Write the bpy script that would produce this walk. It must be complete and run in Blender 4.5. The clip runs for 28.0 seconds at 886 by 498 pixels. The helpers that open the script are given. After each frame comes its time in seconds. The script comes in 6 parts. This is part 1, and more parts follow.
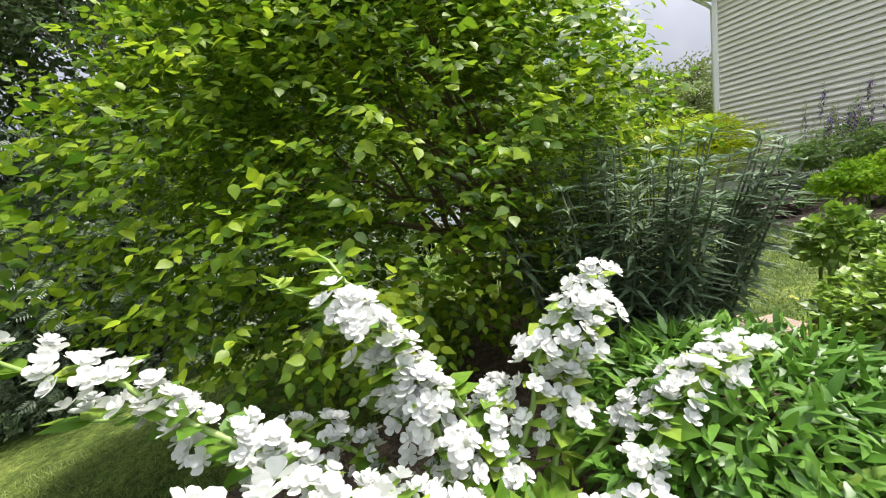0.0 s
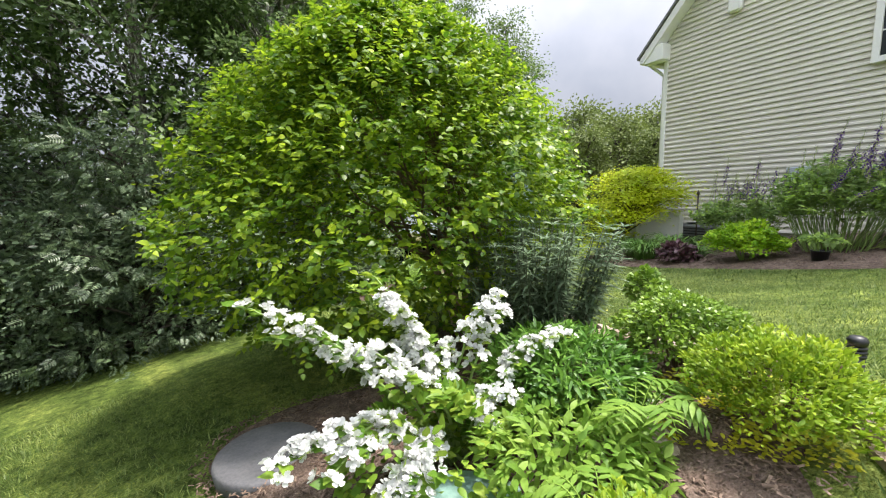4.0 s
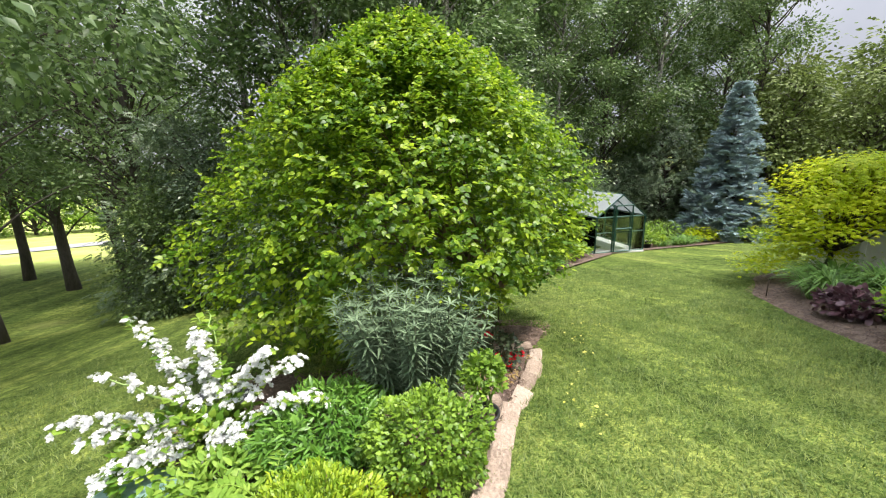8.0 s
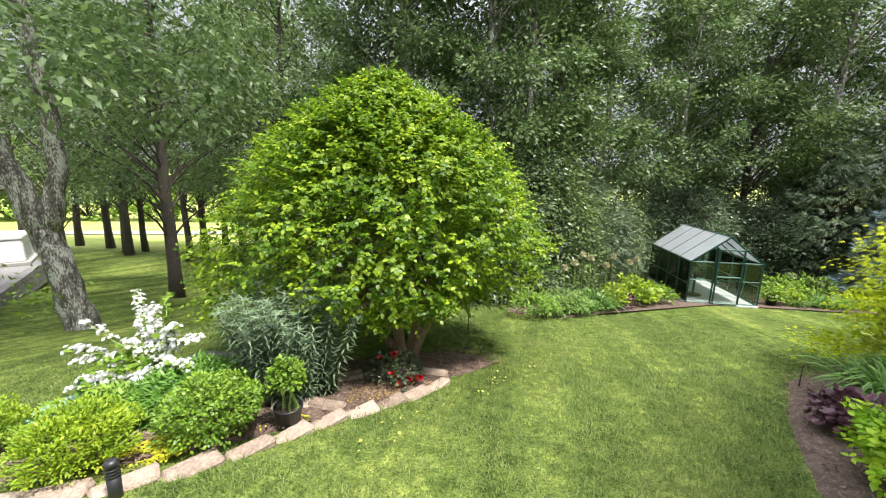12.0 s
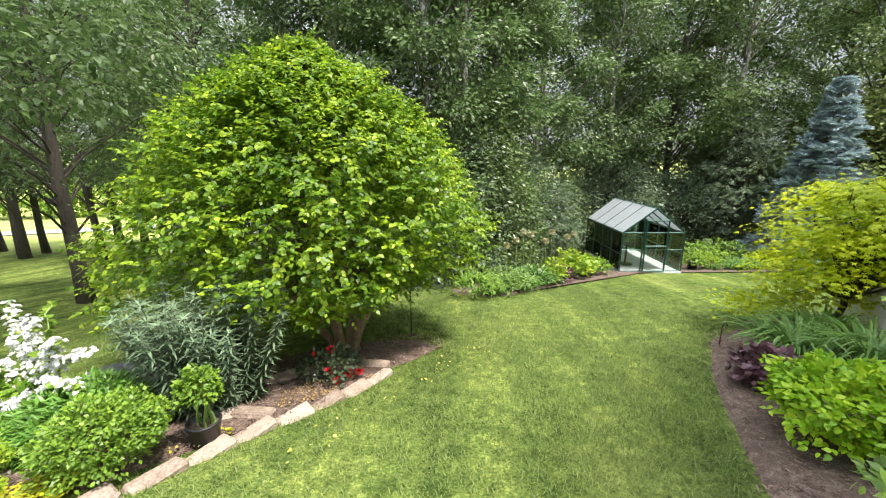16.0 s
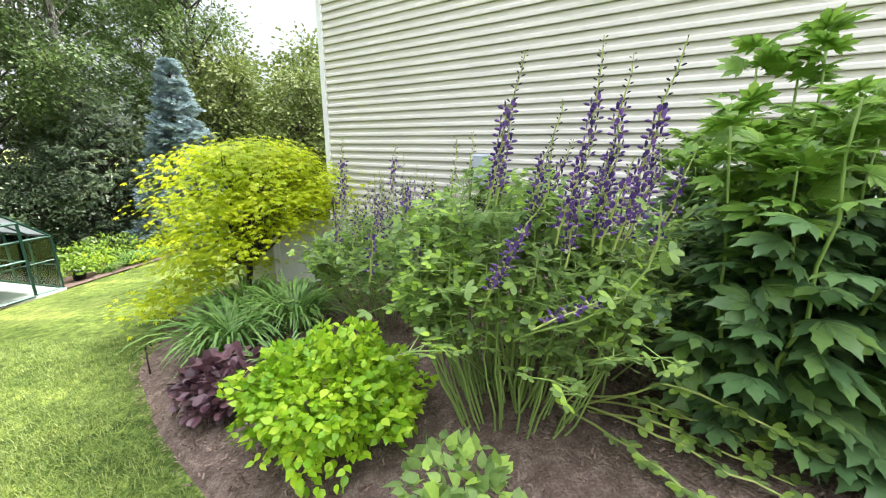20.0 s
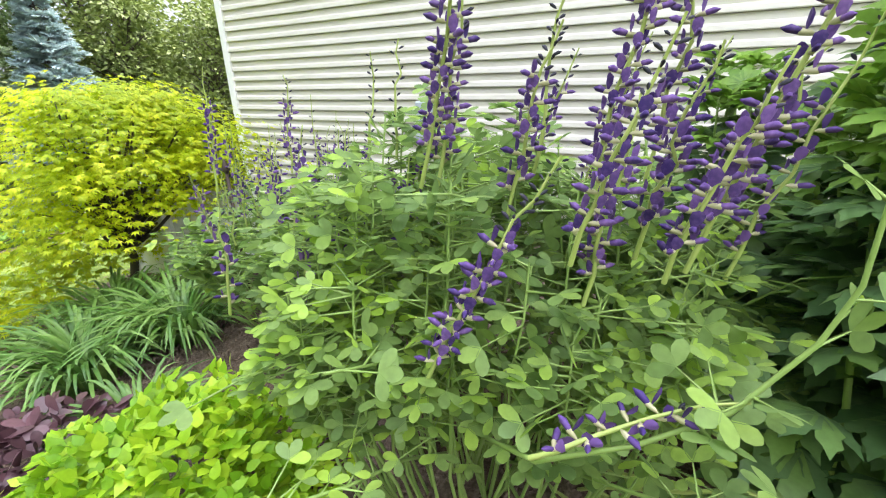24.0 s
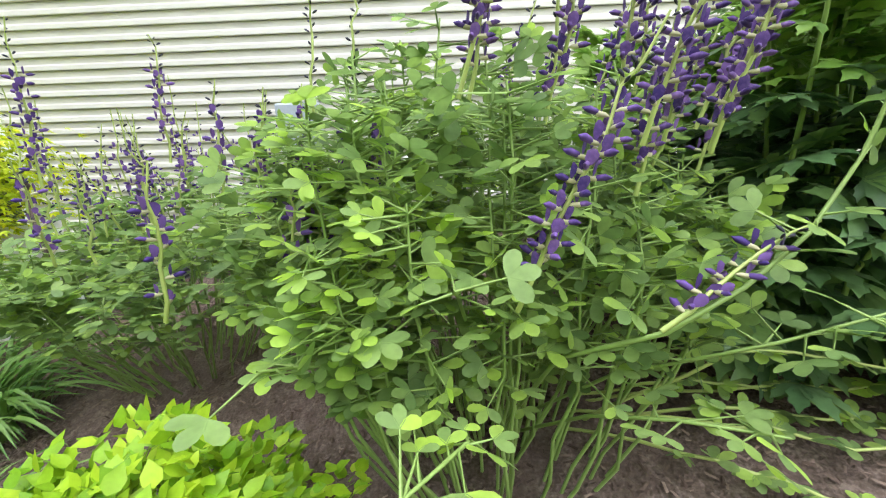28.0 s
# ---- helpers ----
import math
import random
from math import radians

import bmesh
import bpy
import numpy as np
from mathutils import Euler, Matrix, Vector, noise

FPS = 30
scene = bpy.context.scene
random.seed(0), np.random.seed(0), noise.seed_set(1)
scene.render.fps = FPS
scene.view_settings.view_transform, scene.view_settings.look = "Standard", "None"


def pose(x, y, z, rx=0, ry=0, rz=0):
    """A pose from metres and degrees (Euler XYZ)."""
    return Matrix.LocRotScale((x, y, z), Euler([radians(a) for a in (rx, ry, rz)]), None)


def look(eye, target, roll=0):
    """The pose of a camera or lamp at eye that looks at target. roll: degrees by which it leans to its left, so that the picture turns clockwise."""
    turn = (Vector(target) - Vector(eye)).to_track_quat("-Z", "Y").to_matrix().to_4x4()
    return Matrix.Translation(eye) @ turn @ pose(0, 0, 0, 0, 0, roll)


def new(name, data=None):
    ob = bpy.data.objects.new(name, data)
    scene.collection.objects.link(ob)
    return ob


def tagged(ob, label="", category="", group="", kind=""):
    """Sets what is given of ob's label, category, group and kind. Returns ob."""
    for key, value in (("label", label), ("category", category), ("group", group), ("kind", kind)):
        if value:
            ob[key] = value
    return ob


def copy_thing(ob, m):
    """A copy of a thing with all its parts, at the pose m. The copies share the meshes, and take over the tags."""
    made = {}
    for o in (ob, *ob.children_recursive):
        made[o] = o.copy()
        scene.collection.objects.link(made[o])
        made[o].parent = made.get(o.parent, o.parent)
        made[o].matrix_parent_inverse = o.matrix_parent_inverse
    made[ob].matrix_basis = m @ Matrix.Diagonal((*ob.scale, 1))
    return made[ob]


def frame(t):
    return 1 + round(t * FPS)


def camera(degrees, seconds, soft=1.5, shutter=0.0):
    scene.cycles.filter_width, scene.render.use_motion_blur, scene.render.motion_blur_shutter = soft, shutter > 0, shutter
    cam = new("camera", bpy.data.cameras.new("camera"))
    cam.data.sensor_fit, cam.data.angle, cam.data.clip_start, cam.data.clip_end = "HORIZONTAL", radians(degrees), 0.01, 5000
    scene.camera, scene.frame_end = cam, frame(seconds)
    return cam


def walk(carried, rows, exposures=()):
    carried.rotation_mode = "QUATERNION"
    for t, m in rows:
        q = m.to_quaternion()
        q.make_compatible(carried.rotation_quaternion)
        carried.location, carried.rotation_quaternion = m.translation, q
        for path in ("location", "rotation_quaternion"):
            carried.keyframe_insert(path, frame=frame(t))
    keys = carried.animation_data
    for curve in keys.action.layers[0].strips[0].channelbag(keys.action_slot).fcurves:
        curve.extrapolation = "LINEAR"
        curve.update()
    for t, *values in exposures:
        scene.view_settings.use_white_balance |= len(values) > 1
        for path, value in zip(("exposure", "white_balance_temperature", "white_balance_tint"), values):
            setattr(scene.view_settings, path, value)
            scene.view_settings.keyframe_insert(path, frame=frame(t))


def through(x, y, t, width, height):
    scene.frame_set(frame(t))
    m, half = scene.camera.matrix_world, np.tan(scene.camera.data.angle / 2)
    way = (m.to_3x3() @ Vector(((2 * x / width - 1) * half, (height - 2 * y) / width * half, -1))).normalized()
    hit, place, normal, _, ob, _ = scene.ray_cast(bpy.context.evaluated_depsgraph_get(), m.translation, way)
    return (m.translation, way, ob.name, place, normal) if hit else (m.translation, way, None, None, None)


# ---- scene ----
cam = camera(97.0, 28.0, soft=1.15)
PATH = [
    (0, (-2.555, 4.465, 0.962), (-0.098, 7.574, 0.412), -7.39),
    (0.5, (-2.568, 4.439, 0.967), (-0.183, 7.550, 0.167), -5.26),
    (1, (-2.647, 4.439, 0.953), (-0.211, 7.456, -0.027), -2.87),
    (1.5, (-2.975, 4.294, 0.994), (-0.175, 7.026, 0.164), 0.57),
    (2, (-3.314, 4.134, 1.032), (-0.298, 6.674, 0.360), 2.56),
    (2.5, (-3.248, 4.062, 1.083), (-0.312, 6.725, 0.550), 1.4),
    (3, (-3.284, 3.999, 1.131), (-0.452, 6.770, 0.575), 1.71),
    (3.5, (-3.285, 3.898, 1.153), (-0.532, 6.763, 0.699), -0.61),
    (5.5, (-2.584, 3.117, 1.517), (-0.463, 6.355, 0.508), 0.85),
    (6, (-2.332, 2.990, 1.536), (-0.611, 6.397, 0.341), 1.55),
    (6.5, (-2.068, 2.804, 1.615), (-0.744, 6.350, 0.322), 1.67),
    (7, (-1.816, 2.672, 1.723), (-0.814, 6.351, 0.513), 0.99),
    (7.5, (-1.478, 2.653, 1.805), (-0.724, 6.455, 0.817), -0.41),
    (8, (-1.130, 2.731, 1.817), (-0.497, 6.572, 0.896), -1.12),
    (8.5, (-0.831, 2.840, 1.833), (-0.560, 6.711, 0.863), -0.20),
    (9, (-0.494, 2.824, 1.885), (-0.676, 6.712, 0.961), 0.28),
    (9.5, (-0.169, 2.843, 1.892), (-0.632, 6.706, 0.960), 2.37),
    (10, (0.146, 2.860, 1.902), (-0.511, 6.708, 1.031), 3.09),
    (10.5, (0.473, 2.784, 1.941), (-0.292, 6.632, 1.161), 2.18),
    (11, (0.678, 2.576, 1.971), (-0.156, 6.418, 1.235), 1.28),
    (11.5, (0.921, 2.505, 2.002), (0.114, 6.348, 1.241), 1.54),
    (12, (0.986, 2.410, 2.049), (0.168, 6.248, 1.274), 1.32),
    (12.5, (1.057, 2.344, 2.088), (0.158, 6.156, 1.272), 0.95),
    (14.5, (1.011, 2.358, 2.078), (-0.042, 6.100, 1.135), 1.03),
    (15, (0.996, 2.361, 2.078), (0.089, 6.138, 1.123), 0.79),
    (15.5, (0.990, 2.446, 2.047), (0.316, 6.270, 1.086), 0.31),
    (16, (1.060, 2.625, 2.012), (0.783, 6.503, 1.070), -0.05),
    (16.5, (1.092, 2.830, 1.963), (1.373, 6.716, 1.056), 0.08),
    (17, (1.131, 3.049, 1.906), (1.921, 6.865, 1.004), 0.35),
    (17.5, (1.239, 3.262, 1.863), (2.663, 6.878, 0.915), 1.63),
    (18, (1.370, 3.426, 1.806), (3.806, 6.440, 0.813), 2.81),
    (18.5, (1.536, 3.511, 1.786), (4.669, 5.766, 0.735), 3.08),
    (19, (1.725, 3.596, 1.758), (5.177, 5.306, 0.682), 2.62),
    (19.5, (1.811, 3.688, 1.739), (5.416, 5.060, 0.678), 1.59),
    (20, (1.905, 3.817, 1.711), (5.601, 4.951, 0.684), 0.22),
    (20.5, (2.022, 3.916, 1.681), (5.776, 4.882, 0.693), -0.42),
    (21, (2.084, 3.933, 1.684), (5.870, 4.768, 0.699), -0.39),
    (21.5, (2.095, 3.925, 1.684), (5.895, 4.650, 0.668), 0.17),
    (22, (2.099, 3.921, 1.676), (5.901, 4.538, 0.597), 0.91),
    (22.5, (2.291, 3.925, 1.674), (6.061, 4.487, 0.460), 1.04),
    (24.5, (2.747, 3.934, 1.602), (6.418, 4.599, 0.159), -0.27),
    (25, (2.752, 3.927, 1.594), (6.431, 4.543, 0.148), -0.35),
    (25.5, (2.747, 3.934, 1.602), (6.438, 4.423, 0.138), -0.17),
    (26, (2.698, 3.958, 1.585), (6.432, 4.274, 0.186), -0.63),
    (26.5, (2.598, 4.036, 1.562), (6.359, 4.088, 0.200), -0.89),
    (27, (2.559, 4.159, 1.512), (6.317, 3.830, 0.181), -0.71),
    (27.5, (2.671, 4.263, 1.464), (6.464, 3.700, 0.325), -0.16),
    (28, (2.748, 4.339, 1.404), (6.455, 3.445, 0.198), -1.64),
]
walk(cam, [(t, look(eye, target, roll)) for t, eye, target, roll in PATH],
     exposures=[(0, 0.95, 6500, 15), (3, 1.05, 6500, 15), (6, 0.95, 6500, 15), (10, 1.05, 6500, 15), (15, 1.12, 6500, 15), (17, 1.32, 6500, 15), (19.5, 1.74, 6500, 15), (28, 2.1, 6500, 15)])

# ---- light ----
SUN_EL, SUN_AZ = 66.0, 116.0
world = bpy.data.worlds.new("sky")
scene.world = world
world.use_nodes = True
wn, wl = world.node_tree.nodes, world.node_tree.links
wn.clear()
w_out, w_bg = wn.new("ShaderNodeOutputWorld"), wn.new("ShaderNodeBackground")
w_sky = wn.new("ShaderNodeTexSky")
w_sky.sky_type, w_sky.sun_disc = "NISHITA", False
w_sky.sun_elevation, w_sky.sun_rotation = radians(SUN_EL), radians(SUN_AZ)
w_co, w_noise, w_ramp, w_mix = (wn.new("ShaderNodeTexCoord"), wn.new("ShaderNodeTexNoise"),
                                wn.new("ShaderNodeValToRGB"), wn.new("ShaderNodeMixRGB"))
w_noise.inputs["Scale"].default_value, w_noise.inputs["Detail"].default_value = 3.0, 7.0
w_ramp.color_ramp.elements[0].color, w_ramp.color_ramp.elements[0].position = (4.9, 5.4, 6.2, 1), 0.33
w_ramp.color_ramp.elements[1].color, w_ramp.color_ramp.elements[1].position = (8.2, 8.4, 8.8, 1), 0.70
w_mix.inputs[0].default_value = 0.88
w_bg.inputs["Strength"].default_value = 0.114
wl.new(w_co.outputs["Generated"], w_noise.inputs["Vector"])
wl.new(w_noise.outputs["Fac"], w_ramp.inputs["Fac"])
wl.new(w_sky.outputs["Color"], w_mix.inputs[1])
wl.new(w_ramp.outputs["Color"], w_mix.inputs[2])
w_sep, w_up, w_mul = wn.new("ShaderNodeSeparateXYZ"), wn.new("ShaderNodeMath"), wn.new("ShaderNodeVectorMath")
w_up.operation, w_mul.operation = "MULTIPLY_ADD", "SCALE"
w_up.use_clamp = False
w_up.inputs[1].default_value, w_up.inputs[2].default_value = 2.2, 0.36     # an overcast sky is brightest overhead
wl.new(w_co.outputs["Generated"], w_sep.inputs[0])
w_sq = wn.new("ShaderNodeMath")
w_sq.operation = "MULTIPLY"
wl.new(w_sep.outputs["Z"], w_sq.inputs[0])
wl.new(w_sep.outputs["Z"], w_sq.inputs[1])
wl.new(w_sq.outputs[0], w_up.inputs[0])
wl.new(w_mix.outputs["Color"], w_mul.inputs[0])
wl.new(w_up.outputs[0], w_mul.inputs["Scale"])
wl.new(w_mul.outputs["Vector"], w_bg.inputs["Color"])
wl.new(w_bg.outputs["Background"], w_out.inputs["Surface"])
sun_data = bpy.data.lights.new("sun", "SUN")
sun_data.energy, sun_data.angle, sun_data.color = 3.8, radians(7), (1.0, 0.95, 0.87)
sun = new("sun", sun_data)
sun_dir = Vector((math.sin(radians(SUN_AZ)) * math.cos(radians(SUN_EL)), math.cos(radians(SUN_AZ)) * math.cos(radians(SUN_EL)), math.sin(radians(SUN_EL))))
sun.matrix_world = look(sun_dir * 60, (0, 0, 0))

RNG = np.random.default_rng(7)


# ---- materials ----
def nodes_of(name):
    m = bpy.data.materials.new(name)
    m.use_nodes = True
    nt = m.node_tree
    return m, nt.nodes, nt.links, nt.nodes["Principled BSDF"]


def ramp(nodes, stops):
    r = nodes.new("ShaderNodeValToRGB")
    while len(r.color_ramp.elements) < len(stops):
        r.color_ramp.elements.new(0.5)
    for e, (p, c) in zip(r.color_ramp.elements, stops):
        e.position, e.color = p, (*c, 1)
    return r


def leaf_mat(name, dark, light, rough=0.45, through=0.3, spec=0.4, young=None, each=False):
    """Foliage: colour varies from leaf to leaf and in patches; some light passes through."""
    m, n, l, b = nodes_of(name)
    geo, co, ns = n.new("ShaderNodeNewGeometry"), n.new("ShaderNodeTexCoord"), n.new("ShaderNodeTexNoise")
    ns.inputs["Scale"].default_value = 3.0
    add = n.new("ShaderNodeMath")
    add.operation, add.use_clamp = "MULTIPLY_ADD", True
    sub = n.new("ShaderNodeMath")
    sub.operation = "MULTIPLY_ADD"
    sub.inputs[1].default_value, sub.inputs[2].default_value = 1.2, -0.6
    l.new(co.outputs["Object"], ns.inputs["Vector"])
    l.new(ns.outputs["Fac"], sub.inputs[0])
    l.new(n.new("ShaderNodeObjectInfo").outputs["Random"] if each else geo.outputs["Random Per Island"], add.inputs[0])
    add.inputs[1].default_value = 0.75
    l.new(sub.outputs[0], add.inputs[2])
    mid = tuple((a + c) / 2 for a, c in zip(dark, light))
    r = ramp(n, [(0.0, dark), (0.45, mid), (1.0, young or light)] if young else [(0.0, dark), (0.55, mid), (1.0, light)])
    l.new(add.outputs[0], r.inputs["Fac"])
    fine = n.new("ShaderNodeTexNoise")
    fine.inputs["Scale"].default_value, fine.inputs["Detail"].default_value = 60.0, 3.0
    l.new(co.outputs["Object"], fine.inputs["Vector"])
    mul = n.new("ShaderNodeMixRGB")
    mul.blend_type = "OVERLAY"
    mul.inputs[0].default_value = 0.25
    l.new(r.outputs["Color"], mul.inputs[1])
    l.new(fine.outputs["Fac"], mul.inputs[2])
    l.new(mul.outputs["Color"], b.inputs["Base Color"])
    b.inputs["Roughness"].default_value = rough
    b.inputs["Specular IOR Level"].default_value = spec
    tr, mx = n.new("ShaderNodeBsdfTranslucent"), n.new("ShaderNodeMixShader")
    l.new(mul.outputs["Color"], tr.inputs["Color"])
    mx.inputs[0].default_value = through
    l.new(b.outputs[0], mx.inputs[1])
    l.new(tr.outputs[0], mx.inputs[2])
    l.new(mx.outputs[0], n["Material Output"].inputs["Surface"])
    return m


def rough_mat(name, stops, scale, rough=0.85, bump=0.3, bscale=None, detail=6.0, metal=0.0, vary=0.0, stretch=(1, 1, 1)):
    """Stone, bark, soil, paint: noise at two scales, fine relief, optional change from piece to piece."""
    m, n, l, b = nodes_of(name)
    co, mp = n.new("ShaderNodeTexCoord"), n.new("ShaderNodeMapping")
    mp.inputs["Scale"].default_value = stretch
    l.new(co.outputs["Object"], mp.inputs["Vector"])
    big, small = n.new("ShaderNodeTexNoise"), n.new("ShaderNodeTexNoise")
    for t, s in ((big, scale), (small, scale * 6)):
        t.inputs["Scale"].default_value, t.inputs["Detail"].default_value = s, detail
        l.new(mp.outputs["Vector"], t.inputs["Vector"])
    mix = n.new("ShaderNodeMath")
    mix.operation = "MULTIPLY_ADD"
    mix.inputs[1].default_value = 0.5
    half = n.new("ShaderNodeMath")
    half.operation = "MULTIPLY"
    half.inputs[1].default_value = 0.5
    l.new(small.outputs["Fac"], half.inputs[0])
    l.new(big.outputs["Fac"], mix.inputs[0])
    l.new(half.outputs[0], mix.inputs[2])
    fac = mix.outputs[0]
    if vary:
        info, va = n.new("ShaderNodeObjectInfo"), n.new("ShaderNodeMath")
        va.operation = "MULTIPLY_ADD"
        va.inputs[1].default_value = vary
        l.new(info.outputs["Random"], va.inputs[0])
        l.new(fac, va.inputs[2])
        off = n.new("ShaderNodeMath")
        off.operation = "SUBTRACT"
        off.inputs[1].default_value = vary / 2
        l.new(va.outputs[0], off.inputs[0])
        fac = off.outputs[0]
    r = ramp(n, stops)
    l.new(fac, r.inputs["Fac"])
    l.new(r.outputs["Color"], b.inputs["Base Color"])
    b.inputs["Roughness"].default_value, b.inputs["Metallic"].default_value = rough, metal
    bt, bp = n.new("ShaderNodeTexNoise"), n.new("ShaderNodeBump")
    bt.inputs["Scale"].default_value, bt.inputs["Detail"].default_value = bscale or scale * 8, 5.0
    l.new(mp.outputs["Vector"], bt.inputs["Vector"])
    bp.inputs["Strength"].default_value, bp.inputs["Distance"].default_value = bump, 0.02
    l.new(bt.outputs["Fac"], bp.inputs["Height"])
    l.new(bp.outputs["Normal"], b.inputs["Normal"])
    return m


def plain_mat(name, col, rough=0.5, metal=0.0, spread=0.12, scale=5.0, bump=0.05):
    lo, hi = tuple(c * (1 - spread) for c in col), tuple(min(1, c * (1 + spread)) for c in col)
    return rough_mat(name, [(0.3, lo), (0.7, hi)], scale, rough, bump, metal=metal)


M_TREE = leaf_mat("tree_leaf", (0.066, 0.155, 0.010), (0.29, 0.44, 0.022), 0.42, 0.48, 0.4, young=(0.52, 0.66, 0.035))
M_WOODS = [leaf_mat("woods_leaf", (0.065, 0.12, 0.036), (0.23, 0.335, 0.112), 0.42, 0.38, 0.45),
           leaf_mat("woods_leaf_light", (0.075, 0.135, 0.036), (0.26, 0.365, 0.11), 0.45, 0.4, 0.45),
           leaf_mat("woods_leaf_dark", (0.075, 0.125, 0.065), (0.27, 0.36, 0.19), 0.36, 0.34, 0.55)]
M_OLIVE = leaf_mat("olive_leaf", (0.10, 0.14, 0.03), (0.24, 0.31, 0.08), 0.6, 0.3)
M_MILK = leaf_mat("grey_green_leaf", (0.085, 0.135, 0.07), (0.215, 0.30, 0.165), 0.55, 0.18, 0.3)
M_MOCK = leaf_mat("golden_green_leaf", (0.10, 0.22, 0.02), (0.30, 0.44, 0.05), 0.45, 0.4, 0.4, young=(0.45, 0.56, 0.08))
M_PEONY = leaf_mat("deep_green_leaf", (0.07, 0.18, 0.02), (0.20, 0.38, 0.055), 0.4, 0.28, 0.45)
M_BOX = leaf_mat("box_leaf", (0.095, 0.19, 0.018), (0.27, 0.42, 0.045), 0.42, 0.32, 0.4, young=(0.30, 0.46, 0.04))
M_BOXY = leaf_mat("golden_box_leaf", (0.15, 0.27, 0.014), (0.40, 0.52, 0.04), 0.45, 0.36, 0.35, young=(0.46, 0.55, 0.04))
M_FERN = leaf_mat("fern_leaf", (0.13, 0.26, 0.03), (0.33, 0.48, 0.075), 0.5, 0.4, 0.3)
M_JENNY = leaf_mat("yellow_creeper_leaf", (0.35, 0.38, 0.02), (0.68, 0.62, 0.04), 0.5, 0.3, 0.3)
M_LIME = leaf_mat("lime_leaf", (0.17, 0.36, 0.012), (0.42, 0.62, 0.025), 0.42, 0.4, 0.35, young=(0.58, 0.74, 0.05))
M_MAPLE = leaf_mat("golden_maple_leaf", (0.36, 0.49, 0.012), (0.72, 0.76, 0.02), 0.45, 0.55, 0.35, young=(0.92, 0.90, 0.04))
M_BAP = leaf_mat("blue_green_leaf", (0.15, 0.25, 0.075), (0.37, 0.52, 0.15), 0.5, 0.48, 0.35, young=(0.48, 0.70, 0.08))
M_TALL = leaf_mat("dark_cut_leaf", (0.075, 0.16, 0.058), (0.20, 0.33, 0.12), 0.36, 0.38, 0.55, young=(0.24, 0.40, 0.08))
M_TALLY = leaf_mat("young_cut_leaf", (0.14, 0.28, 0.04), (0.34, 0.52, 0.09), 0.4, 0.42, 0.5)
M_DAY = leaf_mat("strap_leaf", (0.07, 0.18, 0.028), (0.26, 0.42, 0.10), 0.4, 0.3, 0.45)
M_HEU = leaf_mat("purple_leaf", (0.05, 0.018, 0.024), (0.20, 0.10, 0.115), 0.4, 0.15, 0.5)
M_SPRUCE = leaf_mat("blue_needle", (0.27, 0.37, 0.38), (0.54, 0.65, 0.67), 0.6, 0.12, 0.3)
M_GRASS = leaf_mat("grass_blade", (0.07, 0.13, 0.022), (0.30, 0.36, 0.095), 0.5, 0.3, 0.35)
M_WHITE = leaf_mat("white_petal", (0.74, 0.75, 0.73), (0.86, 0.86, 0.84), 0.6, 0.4, 0.25)
M_RED = leaf_mat("red_petal", (0.50, 0.008, 0.012), (0.85, 0.03, 0.05), 0.5, 0.2, 0.3)
M_VIOLET = leaf_mat("violet_petal", (0.060, 0.032, 0.17), (0.27, 0.14, 0.43), 0.5, 0.25, 0.3)
M_VIOLETS = leaf_mat("violet_blossom", (0.060, 0.032, 0.17), (0.27, 0.14, 0.43), 0.5, 0.25, 0.3, each=True)
M_CREAM = leaf_mat("cream_keel", (0.42, 0.40, 0.22), (0.68, 0.64, 0.42), 0.5, 0.2, 0.3)
M_POD = leaf_mat("dark_pod", (0.02, 0.02, 0.035), (0.07, 0.06, 0.10), 0.5, 0.1, 0.3)
M_STEM = plain_mat("green_stem", (0.22, 0.33, 0.08), 0.5)
M_STEMY = plain_mat("pale_stem", (0.36, 0.44, 0.12), 0.5)
M_STEMD = plain_mat("dusky_stem", (0.10, 0.12, 0.07), 0.6)
M_BARK = rough_mat("pale_peeling_bark", [(0.25, (0.16, 0.10, 0.065)), (0.5, (0.34, 0.24, 0.16)), (0.75, (0.52, 0.42, 0.31))], 9, 0.9, 0.9, stretch=(1, 1, 0.25))
M_BARKG = rough_mat("grey_lichen_bark", [(0.40, (0.06, 0.052, 0.044)), (0.5, (0.17, 0.155, 0.135)), (0.57, (0.46, 0.47, 0.41))], 7, 0.95, 1.0, stretch=(1, 1, 0.4))
M_BARKD = rough_mat("dark_bark", [(0.3, (0.035, 0.03, 0.024)), (0.7, (0.11, 0.092, 0.075))], 5, 0.95, 0.9, stretch=(1, 1, 0.3))
M_TWIG = plain_mat("brown_twig", (0.13, 0.09, 0.055), 0.8)
M_MULCH = rough_mat("bark_mulch", [(0.3, (0.055, 0.036, 0.026)), (0.5, (0.125, 0.085, 0.063)), (0.72, (0.27, 0.205, 0.16))], 14, 0.95, 1.0, 70)
M_CHIP = leaf_mat("mulch_chip", (0.07, 0.045, 0.032), (0.34, 0.25, 0.19), 0.9, 0.0, 0.2)
M_STONE = rough_mat("tan_edging_stone", [(0.3, (0.20, 0.15, 0.11)), (0.5, (0.34, 0.265, 0.20)), (0.7, (0.44, 0.365, 0.29))], 9, 0.9, 0.8, 60, vary=0.35)
M_LIDGREY = rough_mat("grey_lid", [(0.3, (0.10, 0.10, 0.105)), (0.7, (0.17, 0.17, 0.175))], 9, 0.75, 0.2)
